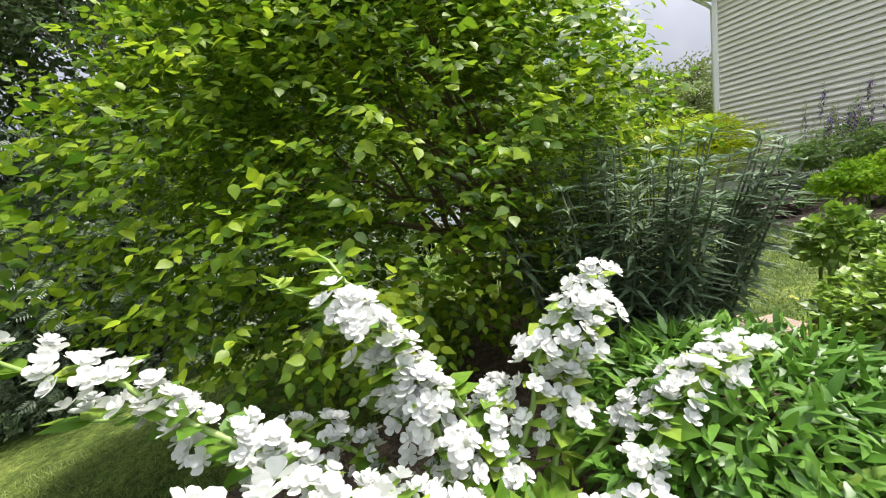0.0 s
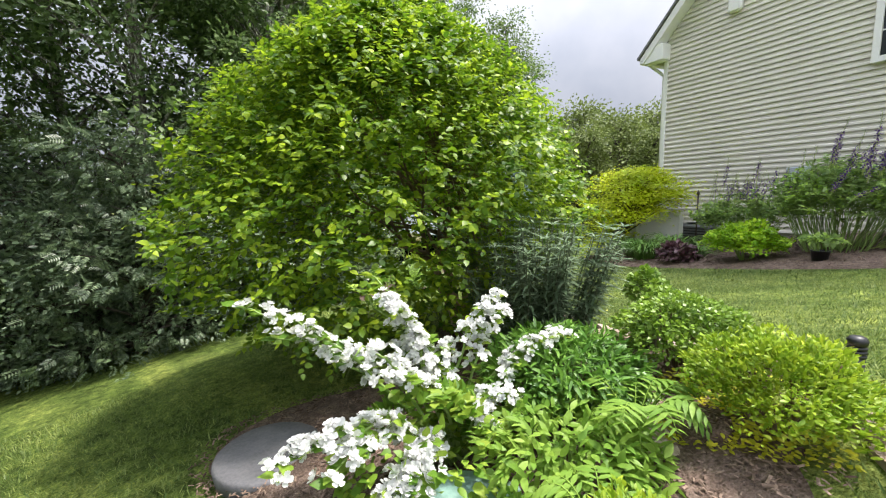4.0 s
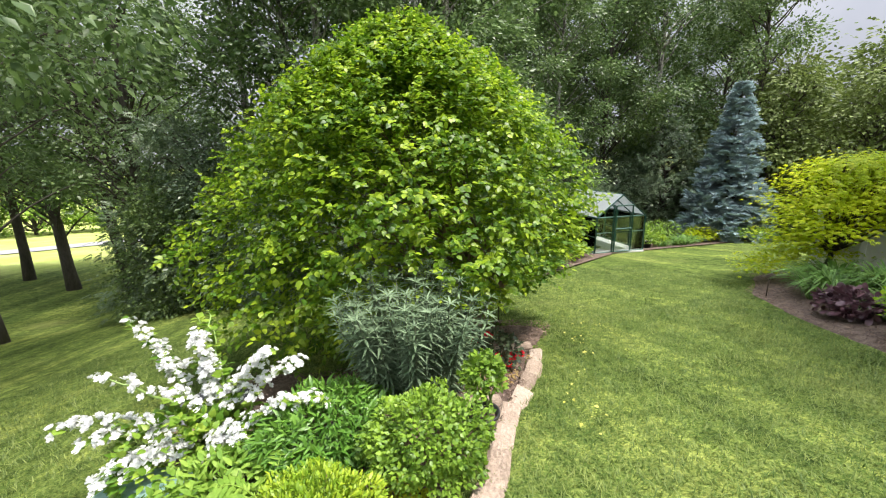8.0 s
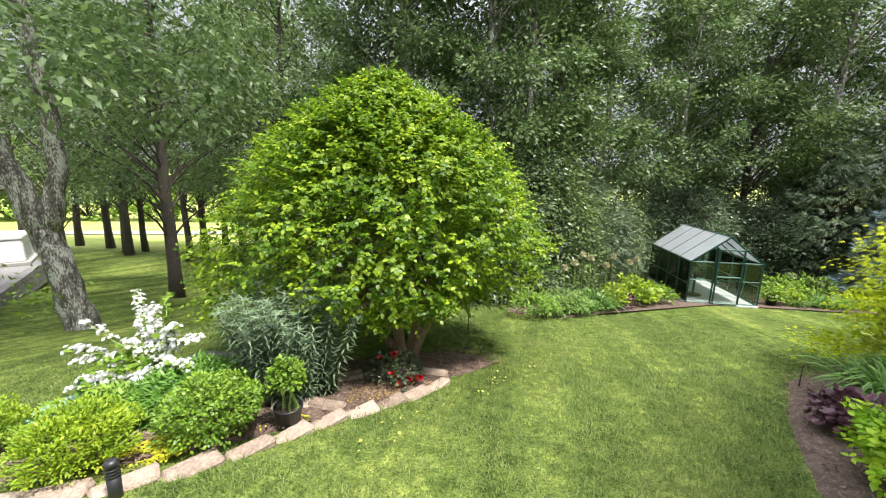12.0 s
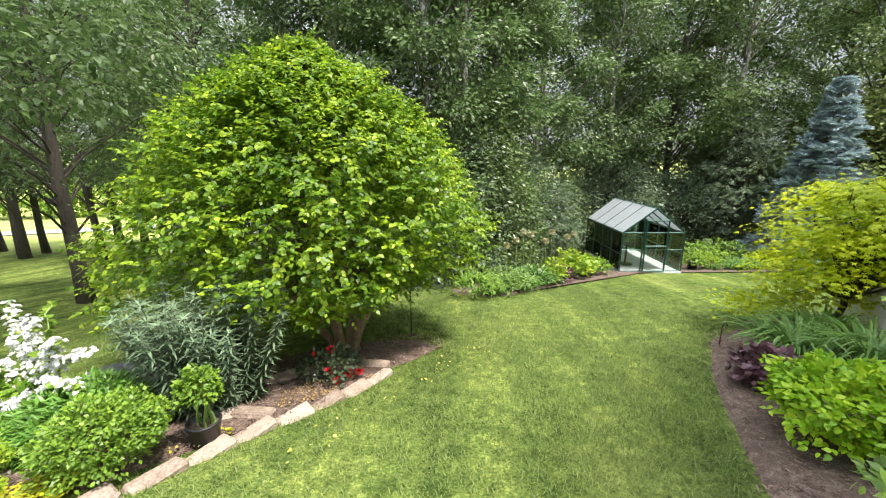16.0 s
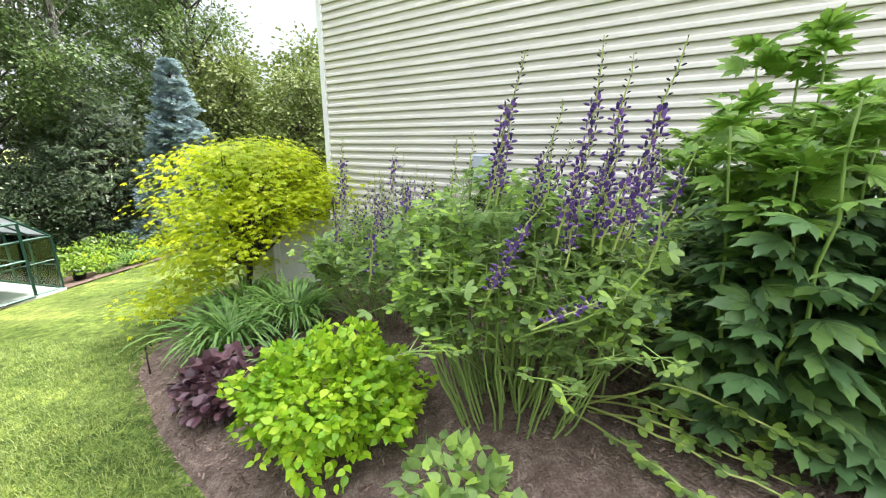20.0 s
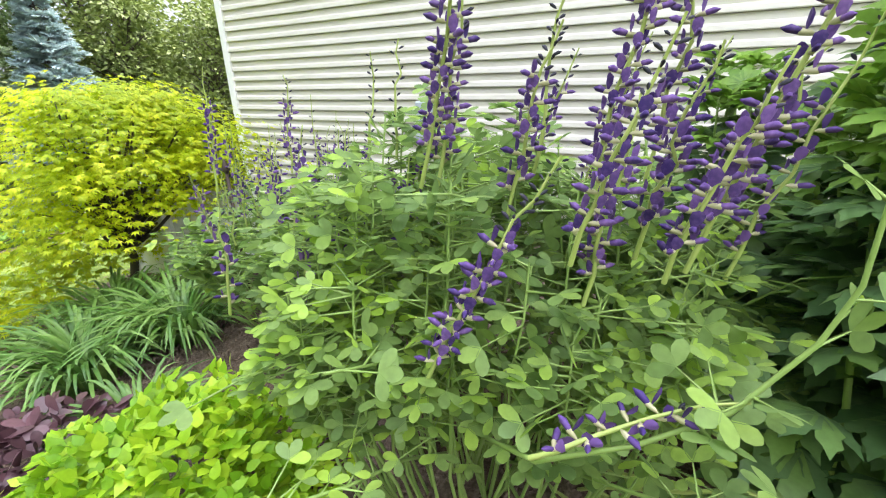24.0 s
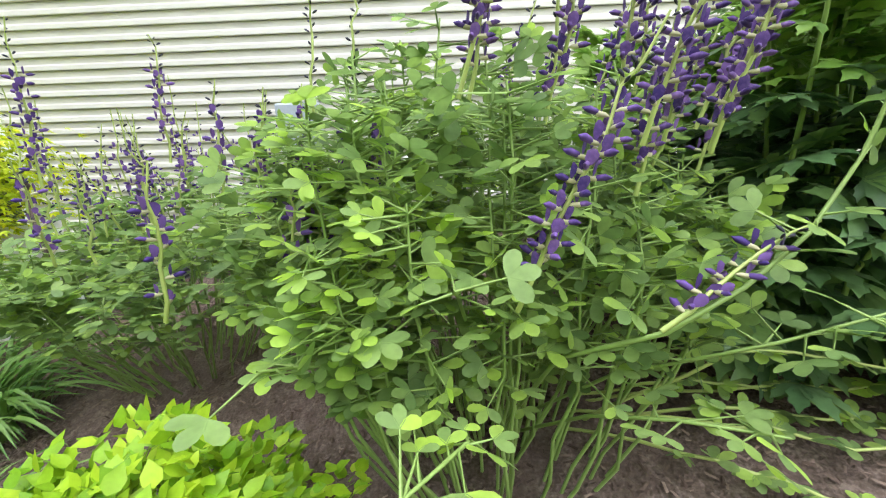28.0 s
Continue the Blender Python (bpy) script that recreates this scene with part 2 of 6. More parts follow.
M_LIDGREEN = rough_mat("green_lid", [(0.3, (0.16, 0.30, 0.25)), (0.7, (0.30, 0.46, 0.40))], 6, 0.6, 0.3)
M_BLACK = plain_mat("black_plastic", (0.018, 0.019, 0.02), 0.4)
M_SIDING = rough_mat("cream_siding", [(0.3, (0.60, 0.575, 0.50)), (0.7, (0.69, 0.665, 0.59))], 1.3, 0.55, 0.08, 40, vary=0.12, stretch=(1, 1, 3))
M_TRIM = plain_mat("white_trim", (0.84, 0.84, 0.83), 0.45, spread=0.05)
M_SHINGLE = rough_mat("grey_shingle", [(0.3, (0.13, 0.13, 0.14)), (0.7, (0.24, 0.24, 0.25))], 6, 0.9, 0.5)
M_CONC = rough_mat("foundation_concrete", [(0.3, (0.32, 0.31, 0.29)), (0.7, (0.46, 0.45, 0.42))], 3, 0.9, 0.3)
M_GREYSIDE = rough_mat("grey_siding", [(0.3, (0.27, 0.29, 0.31)), (0.7, (0.34, 0.36, 0.38))], 1.5, 0.6, 0.1)
M_GHFRAME = plain_mat("green_aluminium", (0.012, 0.06, 0.045), 0.4, 0.3)
M_PANEL = leaf_mat("twin_wall_panel", (0.50, 0.54, 0.55), (0.62, 0.66, 0.67), 0.25, 0.5, 0.6)
M_FLOORGH = rough_mat("grey_paving", [(0.3, (0.46, 0.46, 0.45)), (0.7, (0.62, 0.62, 0.61))], 3, 0.85, 0.2)
M_BLOCK = rough_mat("grey_wall_block", [(0.3, (0.17, 0.165, 0.16)), (0.7, (0.32, 0.31, 0.30))], 5, 0.9, 0.6, vary=0.2)
M_GRAVEL = rough_mat("grey_gravel", [(0.3, (0.2, 0.2, 0.2)), (0.7, (0.5, 0.49, 0.48))], 30, 0.9, 1.0)
M_ROAD = rough_mat("asphalt", [(0.3, (0.20, 0.20, 0.20)), (0.7, (0.30, 0.30, 0.30))], 3, 0.9, 0.2)
M_METAL = plain_mat("rusty_metal", (0.07, 0.05, 0.04), 0.6, 0.6)


def glass_mat(name, tint=(0.9, 0.96, 0.94)):
    m, n, l, b = nodes_of(name)
    tr, gl, mx, fr = n.new("ShaderNodeBsdfTransparent"), n.new("ShaderNodeBsdfGlossy"), n.new("ShaderNodeMixShader"), n.new("ShaderNodeFresnel")
    tr.inputs["Color"].default_value = (*tint, 1)
    gl.inputs["Roughness"].default_value = 0.03
    fr.inputs["IOR"].default_value = 1.5
    l.new(fr.outputs[0], mx.inputs[0])
    l.new(tr.outputs[0], mx.inputs[1])
    l.new(gl.outputs[0], mx.inputs[2])
    l.new(mx.outputs[0], n["Material Output"].inputs["Surface"])
    return m


M_GLASS = glass_mat("clear_glass")
M_DARKGLASS = plain_mat("dark_window_glass", (0.02, 0.024, 0.03), 0.06, spread=0.05)


def lawn_mat():
    """Lawn with mown bands and worn patches; far to the west it turns into a sunlit hay meadow."""
    m, n, l, b = nodes_of("lawn")
    co = n.new("ShaderNodeTexCoord")
    def tex(scale, detail=6.0, rot=0.0, sc=(1, 1, 1)):
        mp, t = n.new("ShaderNodeMapping"), n.new("ShaderNodeTexNoise")
        mp.inputs["Rotation"].default_value, mp.inputs["Scale"].default_value = (0, 0, radians(rot)), sc
        t.inputs["Scale"].default_value, t.inputs["Detail"].default_value = scale, detail
        l.new(co.outputs["Object"], mp.inputs["Vector"])
        l.new(mp.outputs["Vector"], t.inputs["Vector"])
        return t.outputs["Fac"]
    def mix(a, b_, f, mode="MIX", k=None):
        x = n.new("ShaderNodeMixRGB")
        x.blend_type = mode
        for s, v in ((x.inputs[0], f), (x.inputs[1], a), (x.inputs[2], b_)):
            if isinstance(v, (int, float)):
                s.default_value = v
            elif isinstance(v, tuple):
                s.default_value = (*v, 1)
            else:
                l.new(v, s)
        return x.outputs["Color"]
    r1 = ramp(n, [(0.30, (0.066, 0.125, 0.026)), (0.5, (0.118, 0.19, 0.04)), (0.72, (0.20, 0.26, 0.066))])
    l.new(tex(1.1, 8.0, 25, (1.0, 0.35, 1)), r1.inputs["Fac"])
    r2 = ramp(n, [(0.38, (0.04, 0.08, 0.014)), (0.62, (0.26, 0.315, 0.085))])
    l.new(tex(52, 8.0), r2.inputs["Fac"])
    c = mix(r1.outputs["Color"], r2.outputs["Color"], 0.55)
    rb = ramp(n, [(0.40, (0.62, 0.66, 0.60)), (0.50, (0.95, 0.97, 0.9)), (0.60, (1.42, 1.30, 1.25))])
    l.new(tex(1.0, 3.0, 17, (2.0, 0.16, 1)), rb.inputs["Fac"])
    c = mix(c, rb.outputs["Color"], 0.85, "MULTIPLY")
    rc = ramp(n, [(0.36, (0.55, 0.60, 0.55)), (0.62, (1.25, 1.2, 1.15))])
    l.new(tex(5.5, 5.0), rc.inputs["Fac"])
    c = mix(c, rc.outputs["Color"], 0.7, "MULTIPLY")
    rd = ramp(n, [(0.38, (0.5, 0.54, 0.5)), (0.5, (0.95, 0.97, 0.95)), (0.62, (1.6, 1.48, 1.45))])
    l.new(tex(16, 6.0, 17, (1.0, 0.55, 1)), rd.inputs["Fac"])
    c = mix(c, rd.outputs["Color"], 0.55, "MULTIPLY")
    r3 = ramp(n, [(0.58, (0, 0, 0)), (0.78, (1, 1, 1))])
    l.new(tex(0.7, 5.0), r3.inputs["Fac"])
    c = mix(c, (0.23, 0.25, 0.08), mix((0, 0, 0), r3.outputs["Color"], 0.5))
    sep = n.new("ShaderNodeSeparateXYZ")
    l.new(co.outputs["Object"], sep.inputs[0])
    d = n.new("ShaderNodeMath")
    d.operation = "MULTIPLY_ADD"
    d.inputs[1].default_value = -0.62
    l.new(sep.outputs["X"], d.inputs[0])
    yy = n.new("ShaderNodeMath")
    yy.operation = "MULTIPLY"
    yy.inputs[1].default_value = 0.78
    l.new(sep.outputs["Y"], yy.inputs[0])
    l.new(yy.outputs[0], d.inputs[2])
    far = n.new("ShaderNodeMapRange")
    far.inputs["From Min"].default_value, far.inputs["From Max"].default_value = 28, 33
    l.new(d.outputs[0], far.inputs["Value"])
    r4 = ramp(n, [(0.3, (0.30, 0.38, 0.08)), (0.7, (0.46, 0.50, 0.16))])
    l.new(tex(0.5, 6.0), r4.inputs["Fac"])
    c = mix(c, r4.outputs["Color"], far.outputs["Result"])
    l.new(c, b.inputs["Base Color"])
    b.inputs["Roughness"].default_value, b.inputs["Specular IOR Level"].default_value = 0.9, 0.1
    bt, bp = n.new("ShaderNodeTexNoise"), n.new("ShaderNodeBump")
    bt.inputs["Scale"].default_value, bt.inputs["Detail"].default_value = 90, 4
    l.new(co.outputs["Object"], bt.inputs["Vector"])
    l.new(bt.outputs["Fac"], bp.inputs["Height"])
    bp.inputs["Strength"].default_value, bp.inputs["Distance"].default_value = 1.0, 0.03
    l.new(bp.outputs["Normal"], b.inputs["Normal"])
    return m


M_LAWN = lawn_mat()


# ---- geometry helpers ----
def soft_plus(v, s):
    return s * np.log1p(np.exp(np.clip(v / s, -30, 30)))


FALL = 0.085      # how much the whole garden falls towards the back, per metre


def ground_z(x, y):
    """Height of the lawn: it falls gently to the back and more steeply to the west."""
    x, y = np.asarray(x, float), np.asarray(y, float)
    west = np.maximum(-soft_plus(-(x + 1), 0.5), -8)
    return 0.08 + 0.03 * np.clip(x, -1, 5) - 0.09 * (np.clip(y, 2, 7) - 4.5) - 0.08 * (np.clip(y, 7, 15) - 7) + 0.11 * west - FALL * (np.clip(y, 0, 70) - 6) \
        + 0.13 * np.exp(-((x + 0.9) ** 2 + (y - 3.6) ** 2) / 1.6)


def gz(x, y):
    return float(ground_z(x, y))


class Buf:
    """Gathers vertices and faces of one mesh."""
    def __init__(self):
        self.v, self.f, self.n = [], [], 0

    def add(self, v, f):
        v = np.asarray(v, float)
        self.v.append(v)
        self.f += [[i + self.n for i in q] for q in f]
        self.n += len(v)
        return self

    def mesh(self, name, mat, smooth=True):
        me = bpy.data.meshes.new(name)
        v = np.concatenate(self.v) if self.v else np.zeros((0, 3))
        me.from_pydata(v.tolist(), [], self.f)
        me.materials.append(mat)
        if smooth:
            me.polygons.foreach_set("use_smooth", [True] * len(me.polygons))
        return me


def part(name, buf, mat, parent, label="", smooth=True):
    ob = new(name, buf if isinstance(buf, bpy.types.Mesh) else buf.mesh(name, mat, smooth))
    if parent is not None:
        ob.parent = parent
    if label:
        ob["label"] = label
    if name in JOINED:
        ob["kind"] = "stuff"
    return ob


JOINED = {"branchwork", "petioles", "leaves", "foliage", "stems", "flower_cover", "blossom_cluster", "keel_cluster", "bud_cluster", "crown", "needles", "shoot_tip", "ivy"}


def thing(name, label, category, group="", kind="", at=None):
    e = new(name)
    e.empty_display_size = 0.1
    if at is not None:
        e.location = at
    return tagged(e, label, category, group, kind)


def unit(v):
    v = np.asarray(v, float)
    return v / (np.linalg.norm(v, axis=-1, keepdims=True) + 1e-9)


def blade(stations, droop=0.0, fold=0.12):
    """A leaf along +x: stations of (along, half width); folded along the rib and bent down by droop."""
    v, f = [], []
    for u, w in stations:
        z = -droop * u * u
        v += [(u, 0, z), (u, w, z + fold * w), (u, -w, z + fold * w)]
    for i in range(len(stations) - 1):
        a, b = 3 * i, 3 * i + 3
        f += [(a, b, b + 1, a + 1), (a, a + 2, b + 2, b)]
    return np.array(v), f


OVATE = blade([(0, 0.015), (0.18, 0.30), (0.5, 0.33), (1, 0.0)], 0.18)
OVATE_LOW = blade([(0, 0.05), (0.38, 0.36), (1, 0.0)], 0.15)
ROUND = blade([(0, 0.04), (0.3, 0.22), (0.65, 0.30), (0.9, 0.2), (1, 0.04)], 0.08)
OVAL = blade([(0, 0.02), (0.25, 0.17), (0.55, 0.19), (0.8, 0.1), (1, 0.0)], 0.25)
LANCE = blade([(0, 0.03), (0.3, 0.13), (0.65, 0.10), (1, 0.0)], 0.25)
NARROW = blade([(0, 0.02), (0.35, 0.085), (1, 0.0)], 0.28, 0.3)
FLAT = (np.array([(0, 0, 0), (0.42, 0.3, 0.05), (1, 0, -0.14), (0.42, -0.3, 0.05)]), [(0, 2, 1), (0, 3, 2)])
FLAT_SLIM = (np.array([(0, 0, 0), (0.45, 0.15, 0.03), (1, 0, -0.2), (0.45, -0.15, 0.03)]), [(0, 2, 1), (0, 3, 2)])
LANCE_LOW = blade([(0, 0.04), (0.4, 0.15), (1, 0.0)], 0.25)
PETAL = blade([(0, 0.06), (0.5, 0.38), (0.85, 0.40), (1, 0.22)], -0.12, 0.15)


def combine(template, poses):
    v, f = [], []
    for p in poses:
        k = len(v) * len(template[0])
        f += [[i + k for i in q] for q in template[1]]
        v.append(np.array([p @ Vector(c) for c in template[0]]))
    return np.concatenate(v), f


TOOTH = blade([(0, 0.06), (0.3, 0.15), (0.48, 0.22), (0.58, 0.15), (0.74, 0.17), (0.82, 0.08), (1, 0.0)], 0.3)
CUT_LEAF = combine(TOOTH, [Matrix.Rotation(radians(a), 4, "Z") @ Matrix.Scale(s, 4) for a, s in
                           ((0, 1.0), (33, 0.92), (-33, 0.92), (68, 0.72), (-68, 0.72), (105, 0.45), (-105, 0.45))])
TRIFOLIATE = combine(ROUND, [Matrix.Rotation(radians(a), 4, "Z") for a in (0, 62, -62)])
MAPLE_LEAF = combine(LANCE_LOW, [Matrix.Rotation(radians(a), 4, "Z") @ Matrix.Scale(s, 4) for a, s in
                             ((0, 1.0), (36, 0.85), (-36, 0.85), (75, 0.6), (-75, 0.6))])
PINNATE = combine(FLAT_SLIM, [Matrix.Translation((0.12 + 0.15 * i, 0, -0.03 * i)) @ Matrix.Rotation(radians(s * 62), 4, "Z") @ Matrix.Scale(0.46 - 0.03 * i, 4)
                          for i in range(5) for s in (1, -1)] + [Matrix.Translation((0.95, 0, -0.18)) @ Matrix.Scale(0.3, 4)])
FLOWER4 = combine(PETAL, [Matrix.Rotation(radians(90 * i + 45), 4, "Z") @ Matrix.Rotation(radians(-18), 4, "Y") @ Matrix.Scale(0.55, 4) for i in range(4)] +
                  [Matrix.Translation((0, 0, 0.07)) @ Matrix.Rotation(radians(90 * i), 4, "Z") @ Matrix.Rotation(radians(-42), 4, "Y") @ Matrix.Scale(0.38, 4) for i in range(4)])
ROSE = combine(PETAL, [Matrix.Rotation(radians(72 * i + 25 * k), 4, "Z") @ Matrix.Rotation(radians(-15 - 28 * k), 4, "Y") @ Matrix.Scale(0.55 - 0.1 * k, 4) for k in range(3) for i in range(5)])
def bean(stations, sides=6, flat=0.75):
    v, f = [], []
    for u, r, z in stations:
        v += [(u, r * flat * math.cos(6.2832 * k / sides), z + r * math.sin(6.2832 * k / sides)) for k in range(sides)]
    for i in range(len(stations) - 1):
        f += [(i * sides + k, i * sides + (k + 1) % sides, (i + 1) * sides + (k + 1) % sides, (i + 1) * sides + k) for k in range(sides)]
    return np.array(v), f


BEAN = bean([(0, 0.04, 0), (0.3, 0.17, 0.0), (0.7, 0.2, -0.03), (1.0, 0.03, -0.1)])
BANNER = blade([(0, 0.08), (0.35, 0.34), (0.75, 0.36), (1, 0.1)], -0.25, 0.55)
PEA_PARTS = [combine(BEAN, [Matrix.Identity(4)]), combine(BANNER, [Matrix.Translation((0.1, 0, 0.08)) @ Matrix.Rotation(radians(-52), 4, "Y") @ Matrix.Scale(0.85, 4)])]
PEA = (np.concatenate([PEA_PARTS[0][0], PEA_PARTS[1][0]]), PEA_PARTS[0][1] + [[i + len(PEA_PARTS[0][0]) for i in q] for q in PEA_PARTS[1][1]])


def scatter(template, pos, axis, up, size):
    """Copies of a template at positions, turned to axis and up, as one Buf."""
    tv, tf = template
    pos, size = np.asarray(pos, float), np.asarray(size, float)
    x = unit(axis)
    y = unit(np.cross(up, x))
    z = np.cross(x, y)
    m = np.stack([x, y, z], 2)
    v = np.einsum("nij,kj->nki", m, tv) * size[:, None, None] + pos[:, None, :]
    b = Buf()
    b.v, b.n = [v.reshape(-1, 3)], len(pos) * len(tv)
    k = len(tv)
    f = np.arange(len(pos))[:, None] * k
    faces = []
    for q in tf:
        faces.append((f + np.array(q)[None, :]).tolist())
    b.f = [q for group in faces for q in group]
    return b


def tube(points, radii, sides=6, buf=None, cap=True):
    p, r = np.asarray(points, float), np.asarray(radii, float) * np.ones(len(points))
    d = unit(np.gradient(p, axis=0))
    ref = np.array([0.31, 0.17, 0.94]) if abs(d[0] @ np.array([0.31, 0.17, 0.94])) < 0.97 else np.array([1.0, 0, 0])
    x = unit(np.cross(d, ref))
    y = np.cross(d, x)
    a = np.arange(sides) * 2 * np.pi / sides
    v = (p[:, None] + r[:, None, None] * (np.cos(a)[None, :, None] * x[:, None] + np.sin(a)[None, :, None] * y[:, None])).reshape(-1, 3)
    f = [(i * sides + j, i * sides + (j + 1) % sides, (i + 1) * sides + (j + 1) % sides, (i + 1) * sides + j) for i in range(len(p) - 1) for j in range(sides)]
    if cap:
        f += [tuple(range(sides - 1, -1, -1)), tuple((len(p) - 1) * sides + j for j in range(sides))]
    return (buf or Buf()).add(v, f)


def arc(a, b, n=6, bow=(0, 0, 0), wob=0.0):
    t = np.linspace(0, 1, n)[:, None]
    p = np.asarray(a, float) * (1 - t) + np.asarray(b, float) * t + 4 * t * (1 - t) * np.asarray(bow, float)
    if wob:
        p[1:-1] += RNG.normal(0, wob, (n - 2, 3))
    return p


def lathe(profile, sides=20, buf=None, at=(0, 0, 0)):
    a = np.arange(sides) * 2 * np.pi / sides
    v = np.concatenate([np.stack([r * np.cos(a), r * np.sin(a), np.full(sides, z)], 1) for r, z in profile]) + np.asarray(at)
    f = [(i * sides + j, i * sides + (j + 1) % sides, (i + 1) * sides + (j + 1) % sides, (i + 1) * sides + j) for i in range(len(profile) - 1) for j in range(sides)]
    f += [tuple(range(sides - 1, -1, -1)), tuple((len(profile) - 1) * sides + j for j in range(sides))]
    return (buf or Buf()).add(v, f)


def slab(x0, x1, y0, y1, z0, z1, bevel=0.006, buf=None, m=None):
    """A box with chamfered edges."""
    c, h = np.array([(x0 + x1) / 2, (y0 + y1) / 2, (z0 + z1) / 2]), np.array([(x1 - x0) / 2, (y1 - y0) / 2, (z1 - z0) / 2])
    bev = min(bevel, *(h * 0.45))
    bm = bmesh.new()
    bmesh.ops.create_cube(bm, size=2)
    for v in bm.verts:
        v.co = Vector(c + h * np.array(v.co))
    if bev > 0.0005:
        bmesh.ops.bevel(bm, geom=bm.edges[:], offset=bev, segments=1, affect="EDGES")
    bm.verts.index_update()
    vs, fs = np.array([v.co[:] for v in bm.verts]), [[v.index for v in f.verts] for f in bm.faces]
    bm.free()
    if m is not None:
        vs = np.array([m @ Vector(v) for v in vs])
    return (buf or Buf()).add(vs, fs)


def prism(outline, z0, z1, buf=None):
    """An upright prism over an outline in the xy plane."""
    o = np.asarray(outline, float)
    k = len(o)
    z0, z1 = np.broadcast_to(z0, k), np.broadcast_to(z1, k)
    v = np.concatenate([np.c_[o, z0], np.c_[o, z1]])
    f = [tuple(range(k - 1, -1, -1)), tuple(range(k, 2 * k))] + [(i, (i + 1) % k, k + (i + 1) % k, k + i) for i in range(k)]
    return (buf or Buf()).add(v, f)


def sphere_dirs(n):
    v = RNG.normal(size=(n, 3))
    return unit(v)


# ---- ground ----
xs = np.concatenate([-np.geomspace(600, 14, 14), np.linspace(-13, 13, 131), np.geomspace(14, 600, 14)])
ys = np.concatenate([-np.geomspace(600, 4, 14), np.linspace(-3, 17, 101), np.geomspace(18, 600, 14)])
gx, gy = np.meshgrid(xs, ys)
bumps = np.array([noise.noise(Vector((a * 0.6, b * 0.6, 0))) for a, b in zip(gx.ravel(), gy.ravel())]) * 0.012
gv = np.c_[gx.ravel(), gy.ravel(), ground_z(gx.ravel(), gy.ravel()) + bumps]
nx_ = len(xs)
gf = [(j * nx_ + i, j * nx_ + i + 1, (j + 1) * nx_ + i + 1, (j + 1) * nx_ + i) for j in range(len(ys) - 1) for i in range(nx_ - 1)]
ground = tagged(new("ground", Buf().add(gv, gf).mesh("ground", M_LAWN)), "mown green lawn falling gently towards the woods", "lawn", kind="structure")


def bed(name, outline, rise, label, n=14):
    """A mulch bed: a low mound over an outline, with loose bark chips on it."""
    o = np.array(outline, float)
    o = np.concatenate([o, o[:1]])
    for _ in range(2):
        o = np.concatenate([[0.75 * a + 0.25 * b, 0.25 * a + 0.75 * b] for a, b in zip(o[:-1], o[1:])])
        o = np.concatenate([o, o[:1]])
    o = o[:-1]
    c = o.mean(0)
    k = len(o)
    rings, v, f = 9, [], []
    for r in range(rings):
        s = 1 - r / rings
        p = c + (o - c) * s
        h = rise * min(1.0, r / 1.5)
        z = ground_z(p[:, 0], p[:, 1]) + 0.004 + h + np.array([noise.noise(Vector((a * 6, b * 6, 3))) for a, b in p]) * 0.014 * (r > 0) - (0.03 if r == 0 else 0)
        v.append(np.c_[p, z])
    v = np.concatenate(v)
    f = [(r * k + i, r * k + (i + 1) % k, (r + 1) * k + (i + 1) % k, (r + 1) * k + i) for r in range(rings - 1) for i in range(k)]
    f.append(tuple((rings - 1) * k + i for i in range(k)))
    ob = tagged(new(name, Buf().add(v, f).mesh(name, M_MULCH)), label, "mulch bed", kind="structure")
    return ob, o, c


def inside(o, pts):
    x, y = pts[:, 0], pts[:, 1]
    r = np.zeros(len(pts), bool)
    for (x0, y0), (x1, y1) in zip(o, np.roll(o, -1, 0)):
        hit = ((y0 > y) != (y1 > y)) & (x < (x1 - x0) * (y - y0) / (y1 - y0 + 1e-12) + x0)
        r ^= hit
    return r


def chips(o, count, rise, name, mat=None, label="loose bark chips scattered over the bed", size=(0.012, 0.035)):
    lo, hi = o.min(0), o.max(0)
    p = lo + RNG.random((count * 2, 2)) * (hi - lo)
    p = p[inside(o, p)][:count]
    k = len(p)
    z = ground_z(p[:, 0], p[:, 1]) + rise + 0.012
    a = RNG.random(k) * 6.283
    ax = np.c_[np.cos(a), np.sin(a), RNG.normal(0, 0.25, k)]
    up = np.c_[RNG.normal(0, 0.35, (k, 2)), np.ones(k)]
    chip = (np.array([(-0.5, -0.17, 0), (0.5, -0.13, 0), (0.45, 0.16, 0), (-0.5, 0.12, 0), (0, 0, 0.12)]), [(0, 1, 4), (1, 2, 4), (2, 3, 4), (3, 0, 4)])
    b = scatter(chip, np.c_[p, z], ax, up, RNG.uniform(*size, k))
    return tagged(part(name, b, mat or M_CHIP, None, smooth=False), label, "mulch", kind="stuff")


